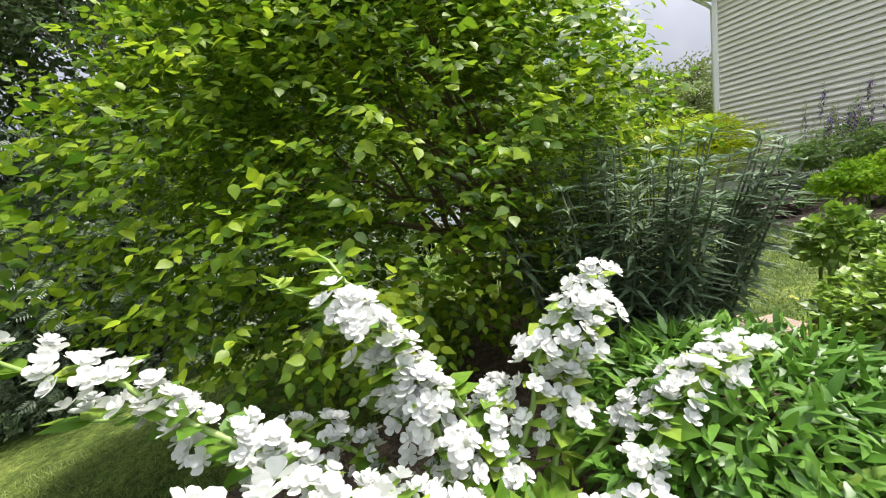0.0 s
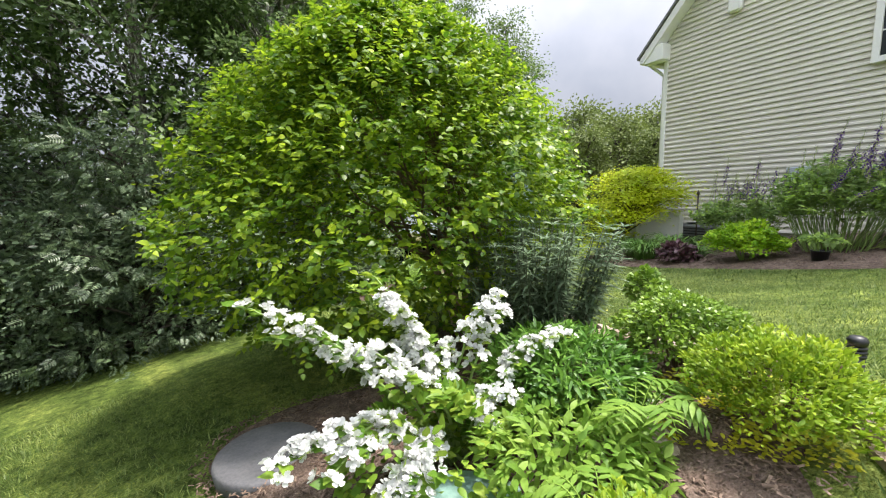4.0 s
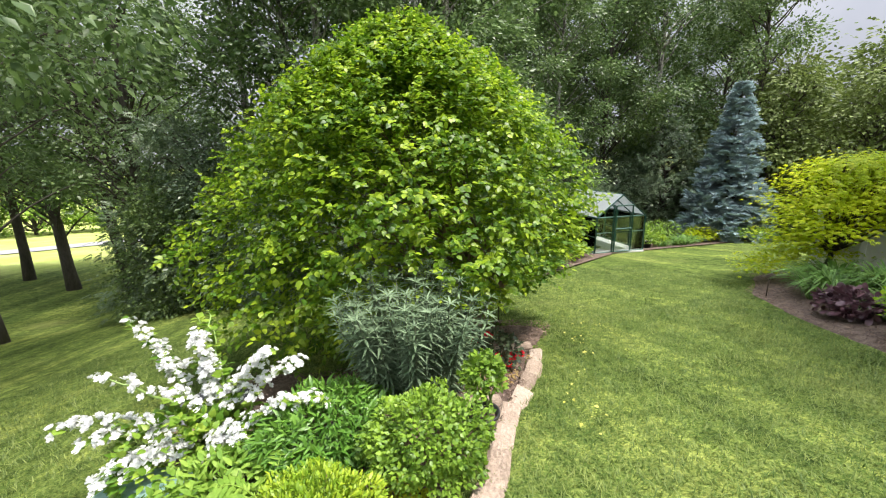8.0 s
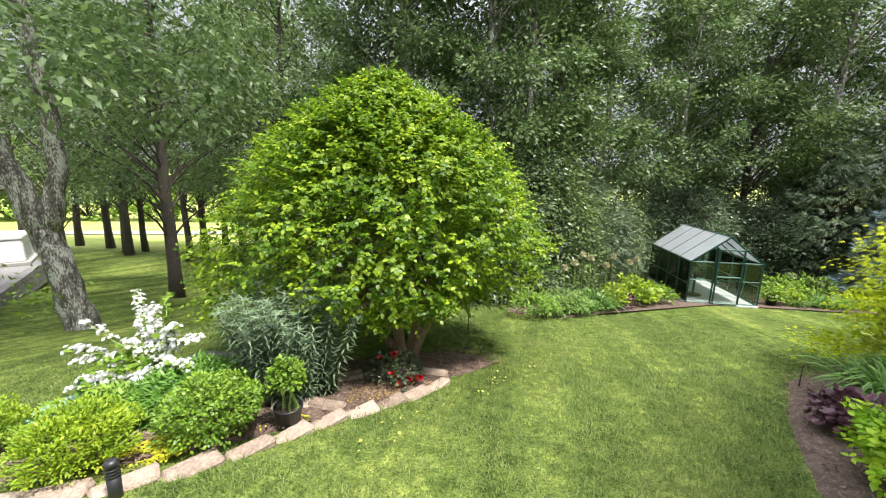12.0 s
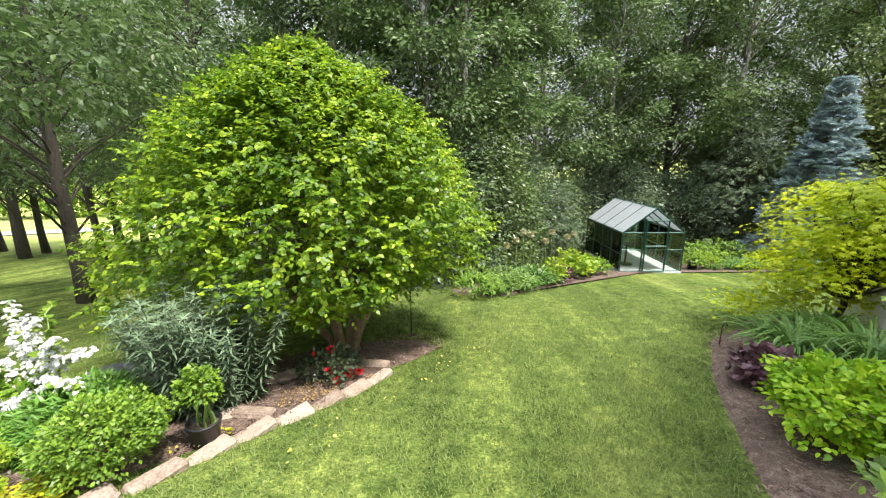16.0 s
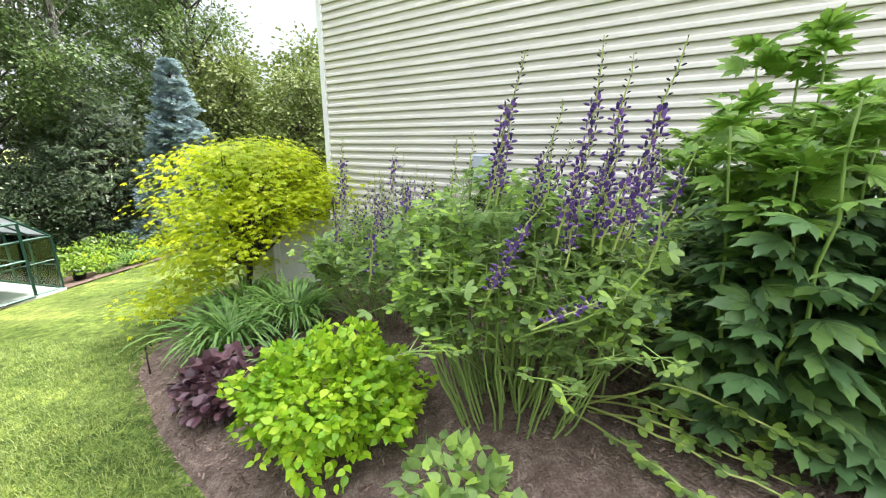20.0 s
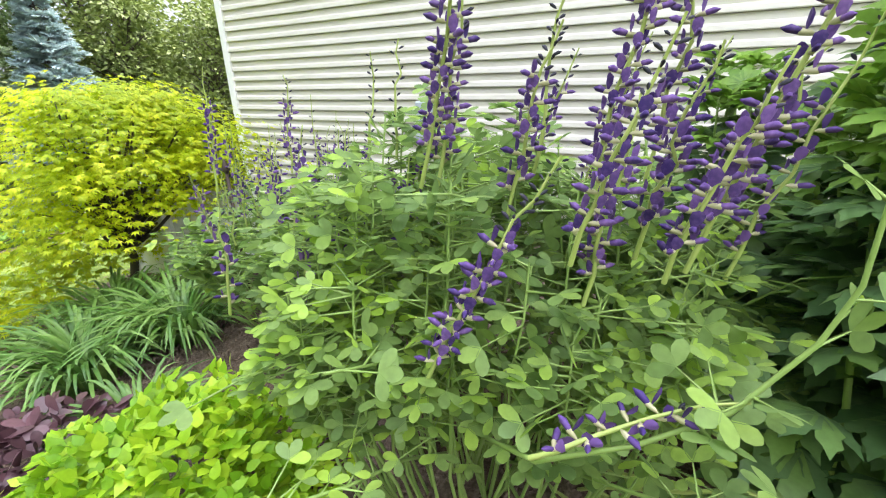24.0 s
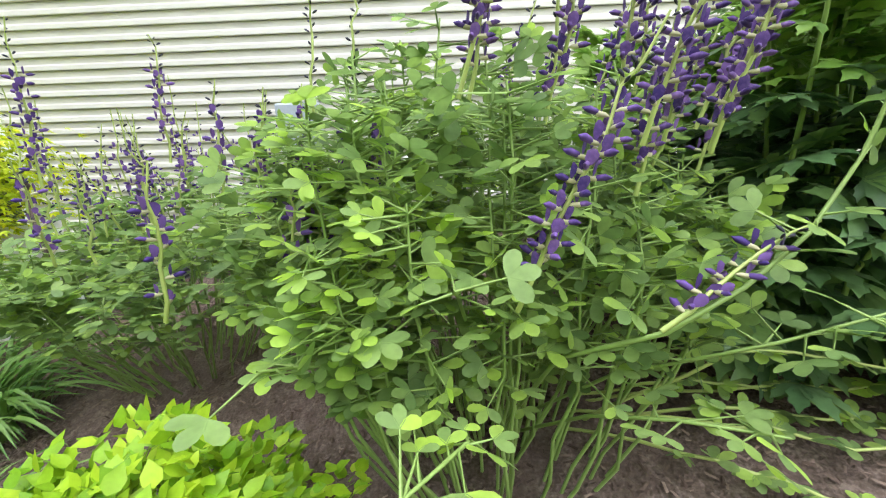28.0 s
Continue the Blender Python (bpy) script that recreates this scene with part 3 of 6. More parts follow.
left_bed, left_o, _ = bed("left_flower_bed", [(-0.5, 4.7), (-0.9, 4.1), (-1.25, 3.85), (-1.8, 3.62), (-2.3, 3.6), (-2.6, 4.0), (-2.6, 4.9), (-2.75, 5.4), (-3.0, 5.9), (-2.85, 6.6), (-2.3, 6.7), (-1.8, 6.2), (-0.9, 6.5), (-0.3, 7.0), (0.4, 7.2), (0.85, 6.85), (0.65, 6.45), (0.3, 6.05), (0.0, 5.38)], 0.03,
                            "dark bark mulch bed round the tree")
chips(left_o, 9000, 0.03, "bark_chips")
right_bed, right_o, _ = bed("right_flower_bed", [(3.93, 7.25), (3.73, 6.88), (3.38, 6.28), (3.09, 5.68), (2.85, 5.12), (2.63, 4.6), (2.39, 4.0), (2.2, 3.2), (2.1, 1.5), (4.9, 1.0), (6.4, 4.6), (7.1, 7.0), (6.6, 8.6), (5.2, 8.4), (4.5, 7.6)], 0.03,
                              "brown bark mulch bed along the house")
chips(right_o, 14000, 0.03, "bark_chips")
back_bed, back_o, _ = bed("back_flower_bed", [(1.2, 9.4), (1.75, 9.75), (2.5, 10.5), (3.4, 11.6), (4.4, 12.35), (5.1, 12.8), (6.9, 13.45), (9.2, 14.1), (11, 14.4), (13, 14), (13, 16.5), (8, 16), (4, 15), (1.5, 12.2), (0.2, 10.2)], 0.03,
                            "brown bark mulch bed before the woods")
chips(back_o, 3000, 0.03, "bark_chips")


# ---- the cream house ----
HC, HW, H_UP = np.array([7.20, 7.26]), 16.8, 0.05
H_AX = np.array([-math.sin(radians(HW)), -math.cos(radians(HW))])     # along the gable wall, towards the walk
H_IN = np.array([math.cos(radians(HW)), -math.sin(radians(HW))])      # into the house
HM = Matrix(((H_AX[0], H_IN[0], 0, HC[0]), (H_AX[1], H_IN[1], 0, HC[1]), (0, 0, 1, H_UP), (0, 0, 0, 1)))
H_LEN, H_DEEP, H_EAVE, H_PITCH, H_BASE = 9.6, 8.0, 4.58, 1.03, 0.36
house = thing("house", "cream house with horizontal vinyl siding and white trim", "house")
house.matrix_world = HM
H_PEAK = H_EAVE + H_PITCH * H_LEN / 2


def wall_prism(outline, y0, y1):
    """A prism over an outline in the wall's plane (along, height), from depth y0 to y1."""
    k = len(outline)
    v = [(a, y0, z) for a, z in outline] + [(a, y1, z) for a, z in outline]
    return Buf().add(v, [tuple(range(k)), tuple(range(2 * k - 1, k - 1, -1))] + [(i, k + i, k + (i + 1) % k, (i + 1) % k) for i in range(k)])


part("wall", wall_prism([(0, H_BASE), (H_LEN, H_BASE), (H_LEN, H_EAVE), (H_LEN / 2, H_PEAK), (0, H_EAVE)], 0.02, H_DEEP), M_SIDING, house, smooth=False)
part("foundation", slab(0.02, H_LEN - 0.02, 0.03, H_DEEP - 0.03, -0.6, H_BASE, 0.01), M_CONC, house, "grey concrete foundation", smooth=False)
board_mesh = {}
STEP = 0.1016
z = H_BASE - 0.01
while z < H_PEAK - 0.1:
    lo = max(0.0, (z + 0.02 - H_EAVE) / H_PITCH)
    if lo * 2 < H_LEN - 0.3:
        a0, a1 = lo + 0.06 * (lo == 0), H_LEN - lo - 0.06 * (lo == 0)
        prof = [(-0.022, 0), (-0.024, 0.006), (-0.020, 0.035), (-0.007, 0.05), (-0.004, STEP - 0.004), (0.018, STEP - 0.004), (0.018, 0)]
        v = [(a, y, z + h) for a in (a0, a1) for y, h in prof]
        k = len(prof)
        f = [tuple(range(k)), tuple(range(2 * k - 1, k - 1, -1))] + [(i, k + i, k + (i + 1) % k, (i + 1) % k) for i in range(k)]
        part("siding_board", Buf().add(v, f), M_SIDING, house, smooth=False)
    z += STEP
for a in (-0.01, H_LEN - 0.08):
    part("corner_trim", slab(a, a + 0.09, -0.035, 0.06, H_BASE - 0.02, H_EAVE, 0.004), M_TRIM, house, "white corner post", smooth=False)
for s in (0, 1):
    e = [(-0.35, H_EAVE - 0.36), (H_LEN / 2, H_PEAK + 0.02), (H_LEN / 2, H_PEAK + 0.24), (-0.45, H_EAVE - 0.26)]
    e = e if not s else [(H_LEN - a, b) for a, b in e][::-1]
    part("rake_board", wall_prism(e, -0.30, -0.26), M_TRIM, house, "white rake board", smooth=False)
    so = [(-0.33, H_EAVE - 0.33), (H_LEN / 2, H_PEAK + 0.03), (H_LEN / 2, H_PEAK + 0.06), (-0.33, H_EAVE - 0.30)]
    so = so if not s else [(H_LEN - a, b) for a, b in so][::-1]
    part("soffit", wall_prism(so, -0.26, 0.0), M_TRIM, house, smooth=False)
    ro = [(-0.5, H_EAVE - 0.27), (H_LEN / 2, H_PEAK + 0.25), (H_LEN / 2, H_PEAK + 0.31), (-0.52, H_EAVE - 0.22)]
    ro = ro if not s else [(H_LEN - a, b) for a, b in ro][::-1]
    part("roof", wall_prism(ro, -0.33, H_DEEP + 0.3), M_SHINGLE, house, "grey asphalt shingle roof", smooth=False)
part("eave_return", slab(-0.36, 0.12, -0.28, 0.0, H_EAVE - 0.40, H_EAVE - 0.05, 0.01), M_TRIM, house, smooth=False)
part("gutter", slab(-0.46, -0.34, -0.3, H_DEEP, H_EAVE - 0.38, H_EAVE - 0.26, 0.02), M_TRIM, house, "white gutter", smooth=False)
part("downspout", tube([(-0.36, -0.1, H_EAVE - 0.38), (-0.16, 0.05, H_EAVE - 0.6), (-0.09, 0.1, H_EAVE - 0.7), (-0.09, 0.1, 0.2)], 0.035, 8), M_TRIM, house, "white downspout")


def house_window(a, z0, w, h, name="window"):
    fr = Buf()
    for x0, x1, c0, c1 in ((a - 0.09, a, z0 - 0.09, z0 + h + 0.09), (a + w, a + w + 0.09, z0 - 0.09, z0 + h + 0.09), (a, a + w, z0 - 0.09, z0), (a, a + w, z0 + h, z0 + h + 0.09)):
        slab(x0, x1, -0.09, 0.03, c0, c1, 0.005, fr)
    w_ = part(name, fr, M_TRIM, house, "white framed window", smooth=False)
    part("pane", slab(a, a + w, -0.052, -0.046, z0, z0 + h, 0), M_DARKGLASS, w_, "dark glass pane", smooth=False)
    part("muntin", slab(a, a + w, -0.075, -0.053, z0 + h / 2 - 0.025, z0 + h / 2 + 0.025, 0.003), M_TRIM, w_, smooth=False)
    for k in (1, 2):
        part("muntin", slab(a + w * k / 3 - 0.01, a + w * k / 3 + 0.01, -0.066, -0.053, z0, z0 + h, 0.002), M_TRIM, w_, smooth=False)
        part("muntin", slab(a, a + w, -0.064, -0.053, z0 + h * (0.25 if k == 1 else 0.75) - 0.01, z0 + h * (0.25 if k == 1 else 0.75) + 0.01, 0.002), M_TRIM, w_, smooth=False)


house_window(3.6, 3.17, 0.95, 1.5)
house_window(5.9, 0.95, 0.9, 0.95)
vent = part("soffit_light", slab(1.36, 1.6, -0.13, 0, 4.66, 4.95, 0.03), M_TRIM, house, "white wall vent hood", smooth=False)
part("outlet_box", slab(2.55, 2.91, -0.10, 0, 1.22, 1.56, 0.015), plain_mat("meter_box", (0.42, 0.47, 0.52), 0.5), house, "blue-grey utility box", smooth=False)

screen = thing("privacy_screen", "white vinyl screen panel standing in the flower bed", "screen")
p0, p1, p2 = np.array([5.87, 7.24]), np.array([6.15, 6.45]), np.array([6.22, 8.1])
for q0, q1 in ((p0, p1), (p0, p2)):
    d = unit(q1 - q0)
    w = np.linalg.norm(q1 - q0)
    m = Matrix(((d[0], -d[1], 0, q0[0]), (d[1], d[0], 0, q0[1]), (0, 0, 1, 0.0), (0, 0, 0, 1)))
    part("panel", slab(0.0, w, 0.0, 0.03, -0.22, 0.76, 0.005, m=m), M_TRIM, screen, smooth=False)
    part("cap_rail", slab(-0.02, w + 0.02, -0.015, 0.045, 0.76, 0.80, 0.008, m=m), M_TRIM, screen, smooth=False)
    for s in (0.0, w):
        part("post", slab(s - 0.04, s + 0.04, -0.03, 0.06, -0.24, 0.82, 0.008, m=m), M_TRIM, screen, smooth=False)
ac = thing("air_conditioner", "dark grey outdoor air conditioner beside the house wall", "air conditioner")
m = Matrix.Translation((6.40, 6.15, -0.08)) @ Matrix.Rotation(radians(-HW), 4, "Z")
part("housing", slab(-0.3, 0.3, -0.3, 0.3, 0, 0.62, 0.05, m=m), plain_mat("grey_metal_case", (0.18, 0.19, 0.20), 0.5, 0.3), ac, smooth=False)
for i in range(9):
    part("louver", slab(-0.31, 0.31, -0.306, -0.30, 0.08 + 0.055 * i, 0.10 + 0.055 * i, 0.002, m=m), M_BLACK, ac, smooth=False)
    part("louver", slab(-0.306, -0.30, -0.29, 0.29, 0.08 + 0.055 * i, 0.10 + 0.055 * i, 0.002, m=m), M_BLACK, ac, smooth=False)
part("fan_grille", lathe([(0.26, 0.62), (0.26, 0.64), (0.08, 0.65)], 20, at=(0, 0, 0)).mesh("fan_grille", M_BLACK), M_BLACK, ac).matrix_local = m

# ---- the greenhouse ----
G0, G1 = np.array([5.0, 12.89]), np.array([6.62, 13.02])
gd = unit(G1 - G0)
gw = float(np.linalg.norm(G1 - G0))
GHM = Matrix(((gd[0], -gd[1], 0, G0[0]), (gd[1], gd[0], 0, G0[1]), (0, 0, 1, -1.05), (0, 0, 0, 1)))
GL, GE, GA = 2.45, 1.07, 1.70
gh = thing("greenhouse", "small green-framed greenhouse with pale roof panels", "greenhouse")
gh.matrix_world = GHM
part("paved_floor", slab(-0.03, gw + 0.03, -0.04, GL + 0.03, -0.3, 0.03, 0.01), M_FLOORGH, gh, "pale grey paved floor", smooth=False)


def bar(a, b, r=0.018, name="frame_bar", mat=None, par=None):
    return part(name, tube([a, b], r, 4), mat or M_GHFRAME, par or gh, smooth=False)


for y in (0, GL / 4, GL / 2, 3 * GL / 4, GL):
    for x in (0, gw):
        bar((x, y, 0.02), (x, y, GE), 0.022)
    bar((0, y, GE), (gw / 2, y, GA), 0.02)
    bar((gw, y, GE), (gw / 2, y, GA), 0.02)
for x in (0, gw):
    for zz in (0.04, 0.5, GE):
        bar((x, 0, zz), (x, GL, zz), 0.022 if zz != 0.5 else 0.012)
bar((gw / 2, -0.03, GA), (gw / 2, GL + 0.03, GA), 0.025)
for y in (0, GL):
    for zz in (0.04, GE):
        bar((0, y, zz), (gw, y, zz), 0.022)
    bar((0, y, 0.62), (gw, y, 0.62), 0.012)
    for x in (0.55, 1.18):
        bar((x, y, 0.02), (x, y, GE + 0.36), 0.024)
for y0 in np.arange(4) * GL / 4:
    for s in (0, 1):
        x0, x1 = (0, gw / 2) if not s else (gw, gw / 2)
        v = [(x0, y0 + 0.02, GE + 0.012), (x1, y0 + 0.02, GA + 0.012), (x1, y0 + GL / 4 - 0.02, GA + 0.012), (x0, y0 + GL / 4 - 0.02, GE + 0.012)]
        v += [(a, b, c + 0.008) for a, b, c in v]
        part("roof_panel", Buf().add(v, [(0, 1, 2, 3), (7, 6, 5, 4), (0, 4, 5, 1), (1, 5, 6, 2), (2, 6, 7, 3), (3, 7, 4, 0)]), M_PANEL, gh, "pale translucent roof panel", smooth=False)
for x in (0, gw):
    for y0 in np.arange(4) * GL / 4:
        ob = part("wall_pane", slab(x - 0.002, x + 0.002, y0 + 0.03, y0 + GL / 4 - 0.03, 0.07, GE - 0.03, 0), M_GLASS, gh, smooth=False)
        ob.visible_shadow = False
for y in (0, GL):
    for x0, x1 in ((0.03, 0.53), (0.58, 1.15), (1.21, gw - 0.03)):
        ob = part("gable_pane", slab(x0, x1, y - 0.002, y + 0.002, 0.07, GE + 0.1 * (x0 > 0.6 and x0 < 1), 0), M_GLASS, gh, smooth=False)
        ob.visible_shadow = False
door = part("door", tube([(0.59, -0.04, 0.05), (0.59, -0.04, GE + 0.33)], 0.025, 4), M_GHFRAME, gh, "open green framed door", smooth=False)
for a, b in (((1.15, -0.04, 0.05), (1.15, -0.04, GE + 0.33)), ((0.59, -0.04, 0.05), (1.15, -0.04, 0.05)), ((0.59, -0.04, GE + 0.33), (1.15, -0.04, GE + 0.33)), ((0.59, -0.04, 0.72), (1.15, -0.04, 0.72))):
    bar(a, b, 0.022, "door_rail", par=door)
bench = thing("potting_shelf", "slim metal shelf rack inside the greenhouse", "shelf")
bench.matrix_world = GHM
for zz in (0.45, 0.8):
    part("shelf", slab(0.08, 0.24, 0.5, 2.3, zz, zz + 0.02, 0.004), M_GHFRAME, bench, smooth=False)
for x in (0.09, 0.23):
    for y in (0.52, 2.28):
        part("leg", tube([(x, y, 0.03), (x, y, 0.8)], 0.012, 6), M_GHFRAME, bench)
for y in np.arange(0.15, GL, 0.2):
    bar((0.03, y, 0.02), (0.03, y, 0.52), 0.008)
stand = thing("plant_stand", "dark metal plant stand with a round foot on the greenhouse floor", "stand")
stand.matrix_world = GHM
part("foot", lathe([(0.20, 0.03), (0.20, 0.05), (0.04, 0.07)], 20, at=(0.5, 0.75, 0)), M_BLACK, stand)
part("pole", tube([(0.5, 0.75, 0.05), (0.5, 0.75, 0.62)], 0.03, 8), M_BLACK, stand)
part("tray", lathe([(0.12, 0.6), (0.15, 0.63), (0.12, 0.62)], 18, at=(0.5, 0.75, 0)), M_BLACK, stand)

# ---- edging stones ----
edging = thing("stone_edging", "row of tan edging stones along the lawn", "edging", kind="structure")
EDGE = np.array([(-2.25, 3.42), (-1.92, 3.45), (-1.60, 3.52), (-1.29, 3.63), (-1.02, 3.78), (-0.79, 4.0), (-0.63, 4.28), (-0.51, 4.56), (-0.36, 4.87), (-0.18, 5.13), (0.01, 5.44), (0.17, 5.72), (0.31, 6.0)])


def stone_mesh(l, w, h, seed):
    r = np.random.default_rng(seed)
    b = slab(-l / 2, l / 2, -w / 2, w / 2, 0, h, 0.018)
    v = b.v[0]
    v += np.array([noise.noise_vector(Vector(p) * 9 + Vector((seed, 0, 0)))[:] for p in v]) * 0.02
    top = v[:, 2] > h * 0.6
    v[top, 2] += r.normal(0, 0.004, top.sum())
    return b.mesh("edging_stone", M_STONE, False)


stones = [stone_mesh(0.285 + 0.01 * (k % 3), 0.125 + 0.01 * (k % 2), 0.13, k) for k in range(6)]


def lay_stones(line, step, parent, lift=0.0, k0=0, slim=1.0):
    seg = np.linalg.norm(np.diff(line, axis=0), axis=1)
    s = np.concatenate([[0], np.cumsum(seg)])
    for i, u in enumerate(np.arange(step / 2, s[-1], step)):
        x, y = np.interp(u, s, line[:, 0]), np.interp(u, s, line[:, 1])
        x2, y2 = np.interp(u + 0.05, s, line[:, 0]), np.interp(u + 0.05, s, line[:, 1])
        ob = part("edging_stone", stones[(i + k0) % 6], M_STONE, parent)
        ob.matrix_world = pose(x, y, gz(x, y) - 0.05 + lift, RNG.normal(0, 2), RNG.normal(0, 2), math.degrees(math.atan2(y2 - y, x2 - x)) + RNG.normal(0, 3)) @ Matrix.Diagonal((1, slim, 1, 1))


lay_stones(EDGE, 0.298, edging, -0.045)
inner = thing("inner_stone_edging", "short row of tan edging stones inside the bed", "edging", kind="structure")
lay_stones(np.array([(0.28, 6.05), (0.02, 6.08), (-0.28, 6.02), (-0.55, 5.85), (-0.72, 5.7)]), 0.3, inner, 0.0, 2)
lay_stones(np.array([(-0.38, 5.02), (-0.62, 5.02), (-0.88, 4.92)]), 0.27, inner, 0.0, 1)
lay_stones(np.array([(-1.2, 4.4), (-1.5, 4.32), (-1.72, 4.16)]), 0.3, inner, -0.03, 3)

light = thing("path_light", "black cylindrical bollard light beside the edging stones", "path light")
lx, ly = -0.94, 3.72
lz = gz(lx, ly)
part("post", lathe([(0.030, -0.05), (0.030, 0.125)], 18, at=(lx, ly, lz)), M_BLACK, light)
for i in range(3):
    part("louver_ring", lathe([(0.024, 0.128 + 0.017 * i), (0.033, 0.125 + 0.017 * i), (0.033, 0.133 + 0.017 * i), (0.024, 0.140 + 0.017 * i)], 18, at=(lx, ly, lz)), M_BLACK, light)
part("lens", lathe([(0.022, 0.12), (0.022, 0.18)], 14, at=(lx, ly, lz)), plain_mat("smoked_lens", (0.1, 0.1, 0.1), 0.2), light)
part("cap", lathe([(0.032, 0.175), (0.034, 0.195), (0.024, 0.21), (0.008, 0.213)], 18, at=(lx, ly, lz)), M_BLACK, light, "domed black cap")

lid = thing("well_cover", "dark grey round stone cover lying in the mulch", "cover")
wx, wy = -2.58, 5.93
wz = gz(wx, wy) + 0.02
part("slab", lathe([(0.28, -0.05), (0.29, 0.045), (0.275, 0.058), (0.2, 0.062), (0.02, 0.066)], 40, at=(wx, wy, wz)), M_LIDGREY, lid)
part("lifting_knob", lathe([(0.028, 0.06), (0.028, 0.075), (0.018, 0.082), (0.004, 0.083)], 14, at=(wx + 0.15, wy - 0.08, wz)), M_LIDGREY, lid)
lid2 = thing("round_cover", "blue-green round plastic cover on the lawn edge", "cover")
cx, cy = -2.42, 4.55
part("dome", lathe([(0.36, -0.04), (0.37, 0.05), (0.34, 0.075), (0.2, 0.09), (0.03, 0.095)], 40, at=(cx, cy, gz(cx, cy))), M_LIDGREEN, lid2)
part("rim", lathe([(0.37, -0.04), (0.40, -0.02), (0.40, 0.02), (0.37, 0.03)], 40, at=(cx, cy, gz(cx, cy))), M_LIDGREEN, lid2)


# ---- plants ----
def crown_twigs(buf, base_pts, n_sub, reach, rad, rise=0.1):
    """Side twigs from points along limbs."""
    tips = []
    for p, d in base_pts:
        for _ in range(n_sub):
            dd = unit(d + RNG.normal(0, 0.7, 3) + np.array([0, 0, rise]))
            q = p + dd * reach * RNG.uniform(0.5, 1.2)
            tube(arc(p, q, 4, (0, 0, -0.05 * reach)), np.linspace(rad, rad * 0.35, 4), 4, buf, False)
            tips.append((p, q, dd))
    return tips


def garden_tree(at, mid, top, radius, low):
    """The round multi-stemmed tree: short pale trunks, arching limbs, layered sprays of pointed leaves."""
    x, y = at
    cx, cy = mid
    z0 = gz(x, y)
    t = thing("garden_tree", "dense round tree with bright green pointed leaves and pale trunks", "tree")
    forks = []
    for k, (ang, lean, r) in enumerate(((20, 0.10, 0.075), (150, 0.26, 0.055), (265, 0.24, 0.058), (330, 0.36, 0.048), (205, 0.40, 0.045))):
        d = np.array([math.cos(radians(ang)), math.sin(radians(ang)), 0])
        a = np.array([x, y, z0 - 0.05]) + d * 0.07
        b = np.array([x, y, z0 + 0.75]) + d * (lean + 0.1)
        pts = arc(a, b, 7, d * -0.03, 0.008)
        part("trunk", tube(pts, np.array([1.35, 1.1, 1.0, 0.95, 0.9, 0.85, 0.75]) * r, 10), M_BARK, t)
        forks.append((b, d))
    limbs = Buf()
    ends = []
    for b, d in forks:
        for _ in range(6):
            ang, h = RNG.random() * 6.283, RNG.uniform(0, 1) ** 0.8
            rr = radius * 0.62 * (1 - 0.75 * h ** 1.6)
            e = np.array([cx + rr * math.cos(ang), cy + rr * math.sin(ang), low + 0.25 + h * (top - low - 0.5)])
            pts = arc(b, e, 7, (0, 0, 0.12), 0.03)
            tube(pts, np.linspace(0.018, 0.004, 7), 5, limbs, False)
            ends += [(pts[k], unit(pts[k] - pts[k - 1])) for k in (3, 4, 5)]
    crown_twigs(limbs, ends, 2, 0.4, 0.004)
    part("branchwork", limbs, M_TWIG, t, "thin brown limbs")
    # leaf sprays: short horizontal shoots carrying leaves on both sides
    n = 8800
    h = RNG.random(n) ** 0.85
    ang = RNG.random(n) * 6.283
    lump = 1 + 0.045 * np.sin(ang * 5 + h * 9) + 0.04 * np.sin(ang * 9 - h * 17) + RNG.normal(0, 0.02, n)
    prof = np.interp(h, [0, 0.10, 0.28, 0.5, 0.7, 0.86, 1.0], [0.60, 0.90, 1.0, 0.88, 0.67, 0.42, 0.06])
    depth = 1 - 0.55 * RNG.random(n) ** 1.6
    rr = radius * prof * lump * depth * (1 + 0.05 * np.cos(2 * (ang - 0.45)) + 0.08 * np.exp(-((h - 0.2) / 0.2) ** 2) * np.clip(np.cos(ang - 2.7), 0, 1))
    c = np.c_[cx + rr * np.cos(ang), cy + rr * np.sin(ang), low - 0.5 * (1 - h) ** 2 * np.clip(0.1 - np.cos(ang - 0.4), 0, 1) + h * (top - low) + RNG.normal(0, 0.04, n)]
    out = np.c_[np.cos(ang), np.sin(ang), 0.1 + 0.7 * h + RNG.normal(0, 0.5, n)]
    out = unit(out + np.c_[RNG.normal(0, 0.45, (n, 2)), np.zeros(n)])
    side = unit(np.cross(out, [0, 0, 1.0]))
    P, A, U, S = [], [], [], []
    for k in range(9):
        s = (k % 2) * 2 - 1
        f = 0.03 + 0.028 * k
        p = c + out * (f - 0.12) + np.c_[np.zeros((n, 2)), -1.0 * (f - 0.02) ** 2 * np.ones(n)]
        a = unit(out * 0.6 + side * s * (0.75 if k < 8 else 0.1) + np.c_[RNG.normal(0, 0.25, (n, 2)), RNG.normal(-0.26, 0.3, n)])
        P.append(p), A.append(a), U.append(unit(np.c_[RNG.normal(0, 0.35, (n, 2)), 1.0 + RNG.normal(0, 0.3, n)] + 0.5 * out)), S.append(RNG.uniform(0.043, 0.074, n) * (1 - 0.03 * k))
    part("crown", scatter(OVATE, np.concatenate(P), np.concatenate(A), np.concatenate(U), np.concatenate(S)), M_TREE, t, "dense pointed bright green leaves")
    # upright leaders on top
    tip = Buf()
